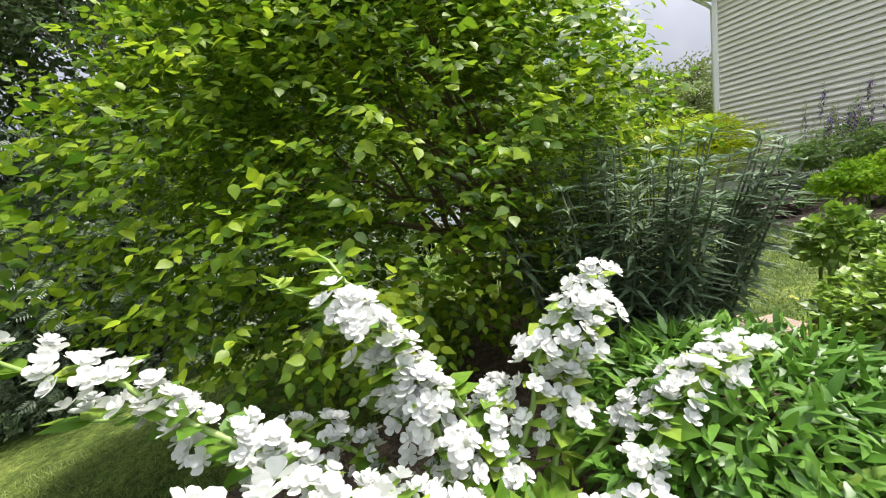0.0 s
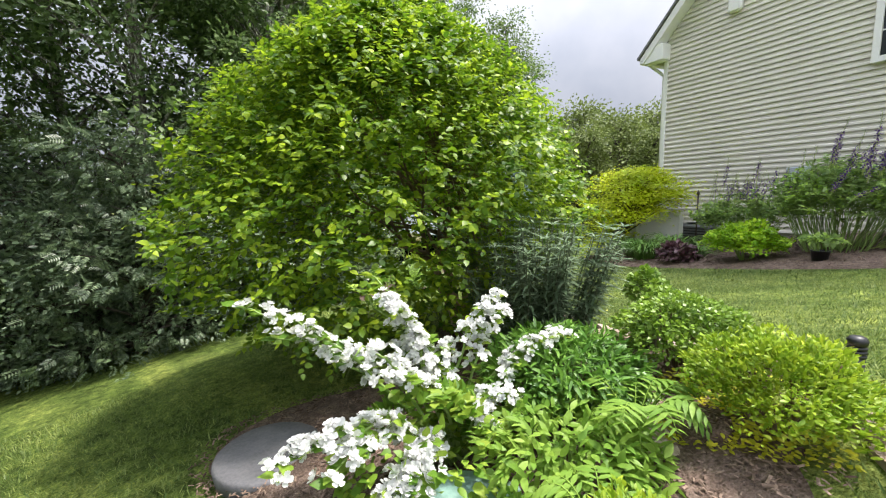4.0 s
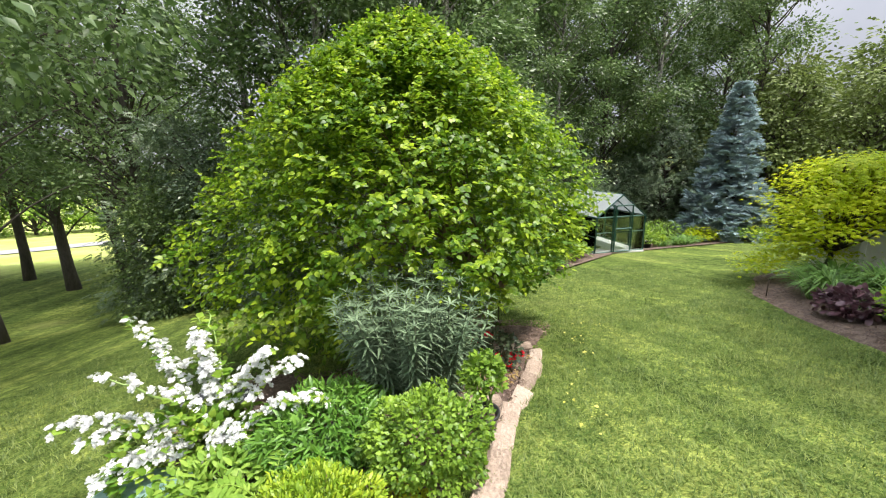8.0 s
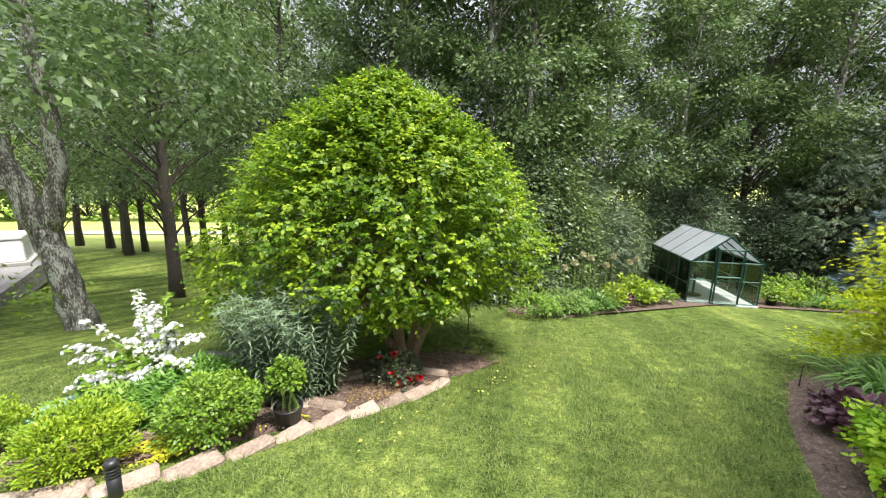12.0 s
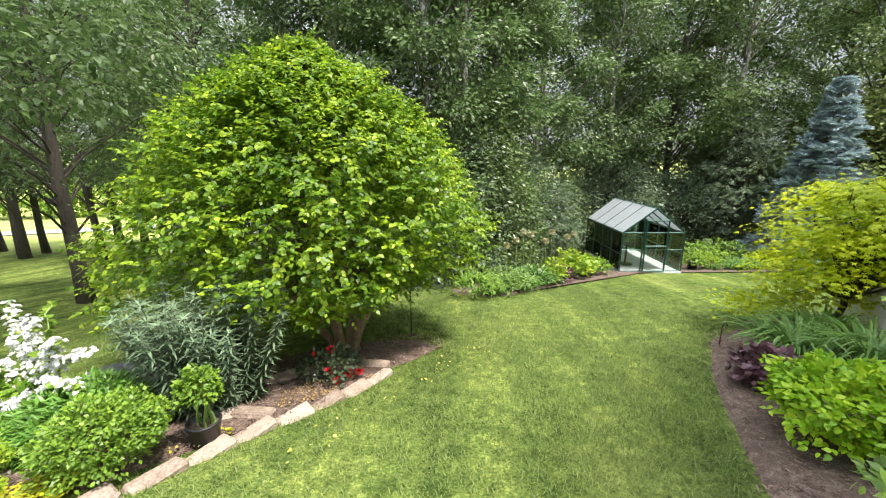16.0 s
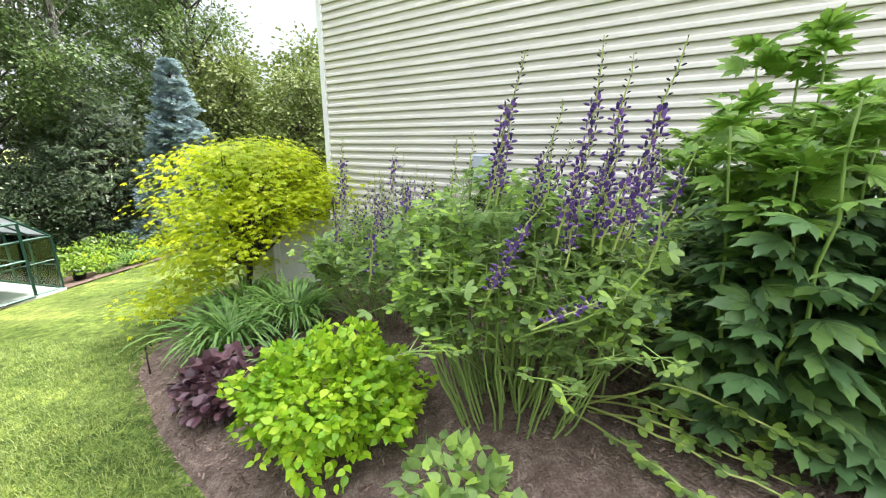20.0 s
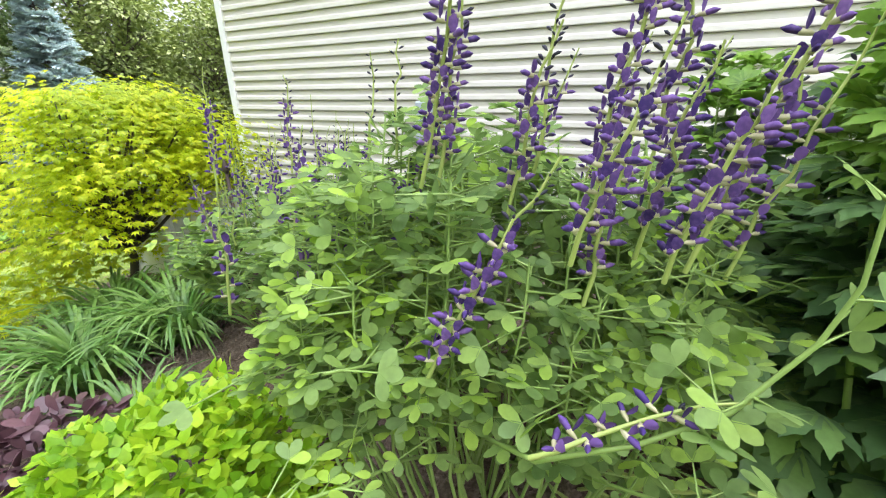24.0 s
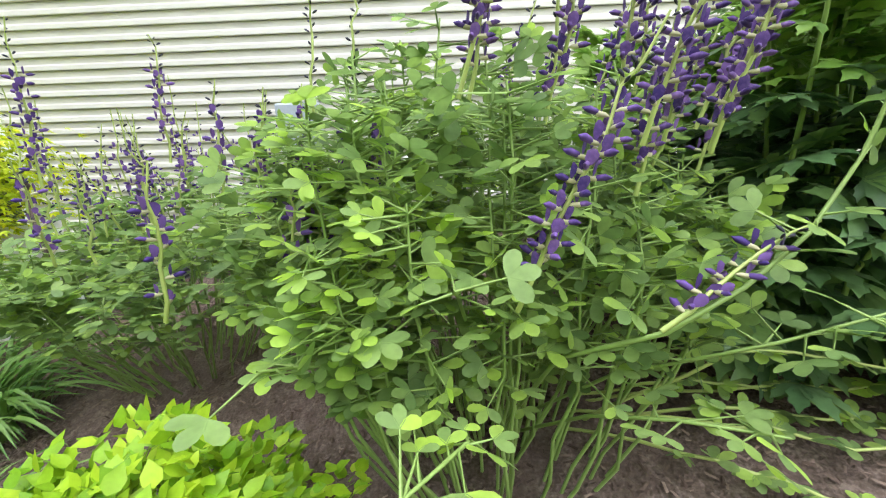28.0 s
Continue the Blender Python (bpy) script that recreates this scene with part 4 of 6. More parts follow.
    for _ in range(10):
        a = RNG.random() * 6.283
        p = np.array([cx + 0.25 * math.cos(a), cy + 0.25 * math.sin(a), top - 0.3])
        tube(arc(p, p + np.array([0.08 * math.cos(a), 0.08 * math.sin(a), 0.36]), 4), [0.006, 0.005, 0.004, 0.002], 4, tip, False)
    part("shoot_tip", tip, M_TWIG, t)
    return t


garden_tree((-0.32, 6.58), (-0.80, 7.10), 3.12, 1.95, 0.54)


def shrub(name, label, at, rx, h, count, size, template, mat, stem_mat=None, stems=14, low=0.0, fill=0.5, flat=0.0, ry=None, lump=0.12, category="shrub", cone=0.0, leaf_up=0.5):
    """A mounded shrub: stems from one foot and leaves in an uneven shell, thicker outside."""
    x, y = at
    ry = ry or rx
    z0 = gz(x, y) + 0.02
    t = thing(name, label, category)
    b = Buf()
    for _ in range(stems):
        a, r = RNG.random() * 6.283, RNG.uniform(0.2, 0.8)
        e = (x + rx * r * math.cos(a), y + ry * r * math.sin(a), z0 + h * RNG.uniform(0.55, 0.85))
        tube(arc((x + 0.04 * math.cos(a), y + 0.04 * math.sin(a), z0 - 0.03), e, 6, (0, 0, 0.06), 0.012), np.linspace(0.009, 0.003, 6), 5, b, False)
    part("branchwork", b, stem_mat or M_TWIG, t)
    d = sphere_dirs(count)
    d[:, 2] = np.abs(d[:, 2]) * 1.0 - 0.25 * RNG.random(count)
    d = unit(d)
    lm = 1 + lump * np.array([noise.noise(Vector(q) * 2.6 + Vector((x * 3, y * 3, 0))) for q in d]) * 1.6
    rad = (1 - fill * RNG.random(count) ** 2) * lm
    zz = 0.42 + 0.58 * np.clip(d[:, 2] * rad, -0.6, 1.2)
    shrink = 1 - cone * np.clip(zz, 0, 1)
    p = np.c_[x + rx * d[:, 0] * rad * shrink, y + ry * d[:, 1] * rad * shrink, z0 + low + (h - low) * zz]
    p[:, 2] = np.maximum(p[:, 2], z0 + 0.01)
    ax = unit(d * np.array([1, 1, 0.6]) + RNG.normal(0, 0.6, (count, 3)) + np.array([0, 0, 0.15 - flat]))
    up = unit(np.array([0, 0, 1.0]) + d * leaf_up + RNG.normal(0, 0.4, (count, 3)))
    part("foliage", scatter(template, p, ax, up, RNG.uniform(0.75, 1.25, count) * size), mat, t)
    return t


# the grey-green whorled perennial before the tree
def whorl_plant(at, rx, h, stems):
    x, y = at
    z0 = gz(x, y)
    t = thing("whorled_perennial", "clump of upright stems with whorls of narrow grey-green leaves", "perennial")
    P, A, U, S = [], [], [], []
    for _ in range(stems):
        a, r = RNG.random() * 6.283, math.sqrt(RNG.random())
        foot = np.array([x + rx * 0.45 * r * math.cos(a), y + rx * 0.45 * r * math.sin(a), z0])
        hh = h * RNG.uniform(0.78, 1.0) * (1 - 0.14 * r)
        tip = foot + np.array([rx * 0.62 * r * math.cos(a), rx * 0.62 * r * math.sin(a), hh])
        pts = arc(foot, tip, 7, (0, 0, 0.03), 0.008)
        part("stem", tube(pts, np.linspace(0.006, 0.003, 7), 5), M_STEMD, t)
        for u in np.linspace(0.12, 1.0, 13):
            q = foot + (tip - foot) * u
            k = 7
            aa = RNG.random() * 6.283 + np.arange(k) * 6.283 / k
            P += [q] * k
            A += [np.array([math.cos(v), math.sin(v), 0.15 + 0.75 * max(0, u - 0.8) * 5 * 0.5 + RNG.normal(0, 0.15)]) for v in aa]
            U += [np.array([0, 0, 1.0]) + RNG.normal(0, 0.15, 3)] * k
            S += list(RNG.uniform(0.085, 0.125, k) * (1.0 if u < 0.9 else 0.75))
    part("leaves", scatter(NARROW, P, A, U, S), M_MILK, t, "narrow grey-green leaves in whorls")
    return t


whorl_plant((-0.93, 5.28), 0.55, 1.14, 88)


# the white-flowering shrub
def flowering_shrub(foot, tips):
    z0 = gz(*foot)
    f0 = np.array([*foot, z0])
    t = thing("flowering_shrub", "arching shrub covered with clusters of double white flowers", "shrub")
    LP, LA, LU, LS, FP, FA, FU, FS = [], [], [], [], [], [], [], []
    for tip, dens in tips:
        pts = arc(f0 + RNG.normal(0, 0.05, 3) * [1, 1, 0], tip, 12, (0, 0, 0.17), 0.012)
        part("branch", tube(pts, np.linspace(0.010, 0.003, 12), 6), M_STEM, t)
        for u in np.linspace(0.15, 0.98, 22):
            q = np.array([np.interp(u * 11, np.arange(12), pts[:, k]) for k in range(3)])
            for s in (1, -1):
                if dens == 3 and u > 0.5:
                    continue
                a = RNG.random() * 6.283
                LP.append(q), LA.append(np.array([math.cos(a), math.sin(a), 0.35])), LU.append(np.array([0, 0, 1.0]) + RNG.normal(0, 0.3, 3)), LS.append(RNG.uniform(0.04, 0.075))
            if u > 0.42 and dens and RNG.random() < 0.8:
                for _ in range(max(2, dens - 1)):
                    o = sphere_dirs(1)[0] * RNG.uniform(0.02, 0.06)
                    o[2] = abs(o[2]) * 0.9
                    FP.append(q + o), FA.append(RNG.normal(0, 1, 3)), FU.append(unit(o + np.array([0, 0, 0.03]) + RNG.normal(0, 0.01, 3))), FS.append(RNG.uniform(0.034, 0.048))
    for k in range(950):
        d = sphere_dirs(1)[0]
        q = f0 + np.array([-0.20 + 0.36 * d[0], -0.06 + 0.28 * d[1], 0.20 + 0.22 * d[2]])
        LP.append(q), LA.append(d + RNG.normal(0, 0.4, 3)), LU.append(np.array([0, 0, 1.0]) + RNG.normal(0, 0.4, 3)), LS.append(RNG.uniform(0.038, 0.062))
    FA = np.cross(np.array(FU), np.array(FA))
    part("leaves", scatter(OVATE, LP, LA, LU, LS), M_MOCK, t, "yellow-green oval leaves")
    part("flower_cover", scatter(FLOWER4, FP, FA, FU, FS), M_WHITE, t, "double white blossoms")
    return t


SPRAYS = [((-2.82, 5.46, 0.81), 6), ((-2.70, 5.44, 0.64), 6), ((-2.63, 4.80, 0.73), 3), ((-2.90, 4.84, 0.42), 7), ((-2.76, 4.80, 0.34), 6),
          ((-2.62, 4.63, 0.20), 8), ((-2.50, 4.66, 0.21), 7), ((-2.68, 4.74, 0.15), 7), ((-1.79, 4.92, 0.74), 6), ((-1.66, 5.0, 0.62), 6), ((-1.47, 4.69, 0.50), 5), ((-1.62, 4.74, 0.54), 5),
          ((-2.27, 5.18, 0.78), 8), ((-2.23, 5.13, 0.66), 8), ((-2.44, 5.36, 0.50), 5), ((-2.2, 5.2, 0.52), 5), ((-2.0, 5.06, 0.50), 5), ((-2.07, 4.72, 0.26), 5), ((-1.93, 4.70, 0.33), 4), ((-2.40, 5.0, 0.50), 5),
          ((-2.33, 5.36, 0.82), 0), ((-2.25, 5.33, 0.88), 0), ((-2.16, 5.1, 0.6), 0), ((-2.3, 4.8, 0.42), 0), ((-2.2, 4.75, 0.36), 0)]
flowering_shrub((-2.08, 4.93), SPRAYS)

shrub("leafy_perennial", "mound of glossy deep green pointed leaves", (-1.47, 4.73), 0.40, 0.38, 3800, 0.062, LANCE, M_PEONY, M_STEM, category="perennial", flat=0.15)
shrub("rounded_shrub", "rounded light green small-leaved shrub", (-0.95, 4.35), 0.30, 0.42, 5200, 0.026, OVATE_LOW, M_BOX, lump=0.2)
shrub("golden_shrub", "bushy golden green small-leaved shrub", (-1.42, 3.90), 0.32, 0.35, 7600, 0.025, OVAL, M_BOXY, lump=0.3, cone=0.25, flat=-0.7)
shrub("golden_shrub", "low golden green shrub at the end of the bed", (-2.42, 3.98), 0.26, 0.32, 5000, 0.026, OVAL, M_BOXY, lump=0.3, flat=-0.7)
shrub("broadleaf_perennial", "clump of broad light green leaves", (-1.93, 4.44), 0.34, 0.23, 1500, 0.055, OVAL, M_FERN, M_STEM, category="perennial", flat=0.2)


def fern(at, n, length, mat, name, label):
    x, y = at
    z0 = gz(x, y) + 0.03
    t = thing(name, label, "fern")
    for _ in range(n):
        a = RNG.random() * 6.283
        e = np.array([x + length * 0.75 * math.cos(a), y + length * 0.75 * math.sin(a), z0 + length * RNG.uniform(0.35, 0.7)])
        pts = arc((x, y, z0), e, 12, (0, 0, 0.12))
        P, A, U, S = [], [], [], []
        tan = unit(np.gradient(pts, axis=0))
        for k in range(2, 12):
            for s in (1, -1):
                sd = np.cross(tan[k], [0, 0, 1]) * s
                P.append(pts[k]), A.append(sd + 0.35 * tan[k]), U.append([0, 0, 1]), S.append(length * 0.26 * math.sin(math.pi * min(1, (13 - k) / 11)))
        b = scatter(LANCE, P, A, U, S)
        part("frond", tube(pts, np.linspace(0.004, 0.0015, 12), 4, b, False), mat, t)
    return t


fern((-1.68, 4.3), 14, 0.32, M_FERN, "fern", "light green fern with feathery fronds")
fern((-2.25, 4.15), 10, 0.27, M_FERN, "fern", "light green fern with feathery fronds")


def carpet(outline, count, size, template, mat, name, label, h=0.03):
    o = np.array(outline, float)
    lo, hi = o.min(0), o.max(0)
    p = lo + RNG.random((count * 3, 2)) * (hi - lo)
    p = p[inside(o, p)]
    p = p[np.array([noise.noise(Vector((a * 4, b * 4, 1))) > -0.12 for a, b in p])][:count]
    k = len(p)
    z = ground_z(p[:, 0], p[:, 1]) + 0.03 + RNG.random(k) * h
    a = RNG.random(k) * 6.283
    b = scatter(template, np.c_[p, z], np.c_[np.cos(a), np.sin(a), RNG.normal(0.1, 0.2, k)], np.c_[RNG.normal(0, 0.25, (k, 2)), np.ones(k)], RNG.uniform(0.7, 1.3, k) * size)
    return tagged(part(name, b, mat, None), label, "ground cover", kind="stuff")


carpet([(-1.6, 3.66), (-1.05, 3.92), (-0.85, 4.2), (-1.1, 4.4), (-1.65, 4.2)], 1400, 0.022, ROUND, M_JENNY, "creeping_groundcover", "bright yellow creeping groundcover on the mulch")
carpet([(-0.72, 4.5), (-0.55, 4.62), (-0.5, 4.8), (-0.72, 4.75)], 240, 0.022, ROUND, M_JENNY, "creeping_groundcover", "bright yellow creeping groundcover on the mulch")
carpet([(-0.4, 5.05), (-0.1, 5.4), (0.2, 5.85), (0.0, 5.95), (-0.5, 5.5)], 420, 0.022, OVATE_LOW, leaf_mat("fallen_leaf", (0.20, 0.12, 0.04), (0.48, 0.36, 0.12), 0.8, 0.1), "fallen_leaves", "dry yellow fallen leaves on the mulch", 0.015)
carpet([(0.5, 5.4), (1.4, 6.2), (1.2, 7.2), (0.9, 6.6), (-0.2, 4.6), (0.1, 4.4)], 60, 0.028, OVATE_LOW, leaf_mat("fallen_lawn_leaf", (0.35, 0.36, 0.06), (0.62, 0.58, 0.16), 0.8, 0.1), "fallen_leaves", "pale fallen leaves on the lawn", 0.01)


def potted(at, pot_r, pot_h, plant_h, size, count, template, mat, label, rx):
    x, y = at
    z0 = gz(x, y) + 0.03
    p = part("flower_pot", lathe([(pot_r * 0.8, 0), (pot_r, pot_h * 0.9), (pot_r * 1.08, pot_h * 0.9), (pot_r * 1.08, pot_h), (pot_r * 0.95, pot_h), (pot_r * 0.9, pot_h * 0.75)], 22, at=(x, y, z0)), M_BLACK, None)
    tagged(p, "black plastic nursery pot standing in the bed", "pot")
    t = shrub("potted_plant", label, at, rx, plant_h, count, size, template, mat, M_STEM, stems=8, low=0.12, category="plant")
    t.location.z = pot_h * 0.7
    part("soil", lathe([(pot_r * 0.9, pot_h * 0.7), (pot_r * 0.9, pot_h * 0.78)], 18, at=(x, y, z0 - pot_h * 0.7)), M_MULCH, t)
    return t


potted((-0.6, 4.66), 0.095, 0.15, 0.42, 0.034, 620, OVATE, M_BOX, "young green shrub growing in a black pot", 0.12)
potted((2.93, 4.08), 0.085, 0.12, 0.2, 0.06, 170, OVATE, M_BAP, "pale green leafy plant in a black pot", 0.18)

rose = shrub("rose_bush", "small dark-leaved rose bush with red blooms", (-0.2, 5.8), 0.26, 0.30, 500, 0.045, OVATE_LOW, leaf_mat("rose_leaf", (0.03, 0.05, 0.025), (0.10, 0.13, 0.06), 0.4, 0.15), M_STEMD)
for dx, dy, dz in ((0.02, -0.12, 0.16), (0.17, -0.04, 0.10), (-0.02, 0.06, 0.27), (0.26, 0.0, 0.10), (-0.16, 0.05, 0.22), (0.1, -0.16, 0.1)):
    k = np.array([(-0.2 + dx, 5.8 + dy, gz(-0.2, 5.8) + dz)])
    part("bloom", scatter(ROSE, k, [[1, 0.3, 0]], [[0.1, -0.5, 0.8]], [RNG.uniform(0.07, 0.10)]), M_RED, rose, "red rose bloom")


# ---- the bed along the house ----
def strap_clump(name, label, at, n, length, width, mat, rx=0.1):
    x, y = at
    z0 = gz(x, y) + 0.02
    t = thing(name, label, "perennial")
    fans = [Buf() for _ in range(max(5, n // 18))]
    for q in range(n):
        b = fans[q % len(fans)]
        a = (q % len(fans)) * 6.283 / len(fans) + RNG.normal(0, 0.6)
        d = np.array([math.cos(a), math.sin(a), 0])
        l = length * RNG.uniform(0.6, 1.1)
        f0 = np.array([x, y, z0]) + d * rx * RNG.random()
        out, up = l * RNG.uniform(0.35, 0.75), l * RNG.uniform(0.5, 0.8)
        k = 7
        u = np.linspace(0, 1, k)[:, None]
        pts = f0 + d * out * u ** 1.3 + np.array([0, 0, 1]) * up * (1.7 * u - 1.25 * u ** 2)
        w = width * np.array([0.7, 1, 1, 0.9, 0.75, 0.5, 0.05])[:, None]
        sd = np.cross(d, [0, 0, 1.0])
        v = np.concatenate([pts + sd * w, pts - np.array([0, 0, 0.4]) * w, pts - sd * w])
        f = [(i, i + 1, k + i + 1, k + i) for i in range(k - 1)] + [(k + i, k + i + 1, 2 * k + i + 1, 2 * k + i) for i in range(k - 1)]
        b.add(v, f)
    for b in fans:
        part("leaf_fan", b, mat, t)
    return t


strap_clump("daylily", "arching clump of long green strap leaves", (4.3, 6.42), 260, 0.80, 0.012, M_DAY, 0.28)
strap_clump("daylily", "arching clump of long green strap leaves", (4.85, 6.8), 240, 0.80, 0.012, M_DAY, 0.25)
strap_clump("daylily", "arching clump of long green strap leaves", (4.7, 6.1), 240, 0.78, 0.012, M_DAY, 0.25)
strap_clump("daylily", "small clump of green strap leaves", (3.85, 5.55), 130, 0.52, 0.009, M_DAY, 0.12)
shrub("coral_bells", "low clump of ruffled dark purple leaves", (3.58, 5.74), 0.27, 0.30, 560, 0.075, ROUND, M_HEU, M_STEMD, category="perennial", flat=0.2)
shrub("lime_shrub", "bright lime green leafy shrub", (3.38, 4.84), 0.41, 0.50, 4200, 0.045, OVATE, M_LIME, M_STEM, lump=0.3, flat=0.1)


BLOSSOM = Buf().add(*PEA).mesh("blossom", M_VIOLETS)


def spike(buf, fl, cr, pods, a, b, n, flower=True, size=0.034):
    """A flower spike from a to b: pea-shaped violet blossoms below, buds or dark pods at the tip."""
    pts = arc(a, b, 8, (0, 0, 0.02), 0.006)
    tube(pts, np.linspace(0.005, 0.002, 8), 5, buf, False)
    d = unit(np.asarray(b) - np.asarray(a))
    n = int(n * 1.25)
    for i in range(n):
        u = 0.12 + 0.88 * i / n
        q = np.array([np.interp(u * 7, np.arange(8), pts[:, k]) for k in range(3)])
        ang = i * 2.4 + RNG.normal(0, 0.3)
        r = np.array([math.cos(ang), math.sin(ang), 0.15])
        r = unit(r - 0.4 * d * (r @ d))
        if flower and u < 0.68:
            fl.append((q + r * size * 0.42, r + 0.25 * d, d, size * RNG.uniform(0.7, 1.0)))
            cr.append((q + r * 0.003, r + 0.1 * d, d, size * 0.72))
        else:
            pods.append((q + r * 0.006, r + 0.6 * d, d, size * (0.5 if u < 0.9 else 0.32)))


def spires(name, label, at, rx, h, stems, spikes, leaves, leaf_size=0.055, arching=(), single=0, lean=0.0):
    """The indigo clump: many stems from one foot, three-part rounded leaves, upright violet spikes."""
    x, y = at
    z0 = gz(x, y) + 0.02
    t = thing(name, label, "perennial")
    bufs, tips, pet = [], [], Buf()
    for k in range(stems):
        a, r = RNG.random() * 6.283, math.sqrt(RNG.random())
        foot = np.array([x - lean + 0.30 * r * math.cos(a), y + 0.32 * r * math.sin(a), z0 - 0.02])
        e = np.array([x + rx * r * math.cos(a), y + rx * r * math.sin(a), z0 + h * RNG.uniform(0.75, 1.0) * (1 - 0.3 * r * r)])
        pts = arc(foot, e, 8, (0.1 * rx * math.cos(a), 0.1 * rx * math.sin(a), 0.05), 0.01)
        bufs.append(tube(pts, np.linspace(0.0055, 0.0025, 8), 5, None, False))
        tips.append(pts)
    for pts in arching:
        pts = np.array(pts)
        bufs.append(tube(pts, np.linspace(0.0055, 0.0025, len(pts)), 6, None, False))
        tips.append(pts)
    P, A, U, S = [], [], [], []
    for i in range(leaves):
        if i % len(tips) >= stems and RNG.random() < 0.68:
            continue
        pts = tips[i % len(tips)]
        u = RNG.uniform(0.3, 1.0) ** 0.6
        q = np.array([np.interp(u * (len(pts) - 1), np.arange(len(pts)), pts[:, k]) for k in range(3)])
        a = RNG.random() * 6.283
        d = np.array([math.cos(a), math.sin(a), RNG.uniform(-0.1, 0.5)])
        off = RNG.uniform(0.02, 0.11)
        q2 = q + unit(d) * off
        tube([q, q2], [0.003, 0.0015], 3, pet, False)
        P.append(q2), A.append(d), U.append(np.array([0, 0, 1.0]) + RNG.normal(0, 0.45, 3)), S.append(leaf_size * RNG.uniform(0.75, 1.2))
    for b in bufs:
        part("stem", b, M_STEM, t)
    part("petioles", pet, M_STEM, t)
    part("leaves", scatter(TRIFOLIATE, P, A, U, S), M_BAP, t, "blue-green three-part rounded leaves")
    for a, e, n, fl_on in spikes:
        sb, fl, cr, pods = Buf(), [], [], []
        spike(sb, fl, cr, pods, a, e, n, fl_on)
        s = part("flower_spike", sb, M_STEMY, t, "upright spike of violet pea flowers" if fl_on else "spent spike with dark pods")
        for lst, nm, mt in ((fl, "blossom_cluster", M_VIOLET), (cr, "keel_cluster", M_CREAM), (pods, "bud_cluster", M_POD)):
            if mt is M_VIOLET and len(lst) <= single:
                single -= len(lst)
                for p, ax, up, sz in lst:
                    x = unit(ax)
                    y = unit(np.cross(up, x))
                    z = np.cross(x, y)
                    ob = part("blossom", BLOSSOM, M_VIOLETS, s)
                    ob.matrix_world = Matrix(((x[0], y[0], z[0], p[0]), (x[1], y[1], z[1], p[1]), (x[2], y[2], z[2], p[2]), (0, 0, 0, 1))) @ Matrix.Scale(sz, 4)
            elif lst:
                part(nm, scatter(PEA if mt is M_VIOLET else BEAN, [q[0] for q in lst], [q[1] for q in lst], [q[2] for q in lst], [q[3] for q in lst]), mt, s)
    return t


SPIKES = [((3.50, 4.12, 1.45), (3.40, 3.98, 2.03), 44, True), ((3.53, 4.09, 1.45), (3.50, 4.03, 1.84), 30, True), ((3.50, 3.77, 1.42), (3.45, 3.73, 2.07), 44, True),
          ((3.60, 3.66, 1.46), (3.55, 3.62, 2.03), 38, True), ((3.60, 3.89, 1.47), (3.55, 3.85, 1.88), 22, False), ((3.40, 3.63, 1.34), (3.30, 3.51, 2.02), 46, True),
          ((3.30, 4.08, 1.10), (3.28, 3.87, 1.55), 44, True), ((3.50, 3.94, 1.40), (3.45, 3.87, 1.74), 24, True), ((3.35, 3.83, 1.36), (3.30, 3.74, 1.72), 26, True),
          ((3.40, 3.79, 1.26), (3.40, 3.75, 1.63), 26, True), ((3.45, 3.70, 1.34), (3.40, 3.65, 1.70), 26, True), ((3.35, 3.68, 1.34), (3.30, 3.61, 1.68), 22, True),
          ((3.50, 3.57, 1.38), (3.45, 3.48, 1.70), 24, True), ((3.20, 3.88, 1.085), (3.20, 3.60, 1.24), 16, True),
          ((4.40, 4.95, 1.30), (4.40, 4.93, 1.72), 24, True), ((4.40, 5.36, 1.20), (4.40, 5.31, 1.76), 30, True), ((4.00, 4.41, 1.45), (4.00, 4.39, 1.76), 16, False), ((3.90, 4.29, 1.45), (3.90, 4.27, 1.78), 14, False)]
SRNG = np.random.default_rng(31)
for k in range(6):      # the thick of the clump
    f = np.array([SRNG.uniform(3.55, 4.1), SRNG.uniform(3.45, 3.9), SRNG.uniform(1.22, 1.45)])
    SPIKES.append((f, f + np.array([-0.04, -0.10, SRNG.uniform(0.32, 0.5)]), int(SRNG.uniform(16, 26)), True))
for k in range(12):       # shorter ones on its north side
    u = SRNG.random()
    f = np.array([3.55 + 0.7 * u, SRNG.uniform(4.25, 4.75), 1.0 + 0.3 * u])
    SPIKES.append((f, f + np.array([0.0, -0.04, SRNG.uniform(0.22, 0.36)]), 12, True))
ARCHING = [[(3.60, 4.0, 0.55), (3.36, 3.96, 0.95), (3.20, 3.87, 1.08), (3.20, 3.73, 1.14), (3.20, 3.62, 1.22), (3.20, 3.55, 1.34), (3.20, 3.53, 1.42), (3.20, 3.54, 1.55)],
           [(3.7, 3.9, 0.5), (3.4, 3.8, 0.85), (3.2, 3.62, 1.02), (3.15, 3.45, 1.08)], [(3.75, 4.1, 0.5), (3.5, 4.3, 0.85), (3.4, 4.42, 1.0), (3.32, 4.5, 1.05)],
           [(3.75, 4.0, 0.5), (3.5, 4.1, 0.95), (3.35, 4.17, 1.12), (3.2, 4.22, 1.2)], [(3.7, 4.1, 0.5), (3.4, 4.15, 0.8), (3.2, 4.2, 0.95), (3.1, 4.32, 0.98)], [(3.65, 3.9, 0.5), (3.35, 3.88, 0.8), (3.2, 3.82, 0.9), (3.1, 3.7, 0.92)]]
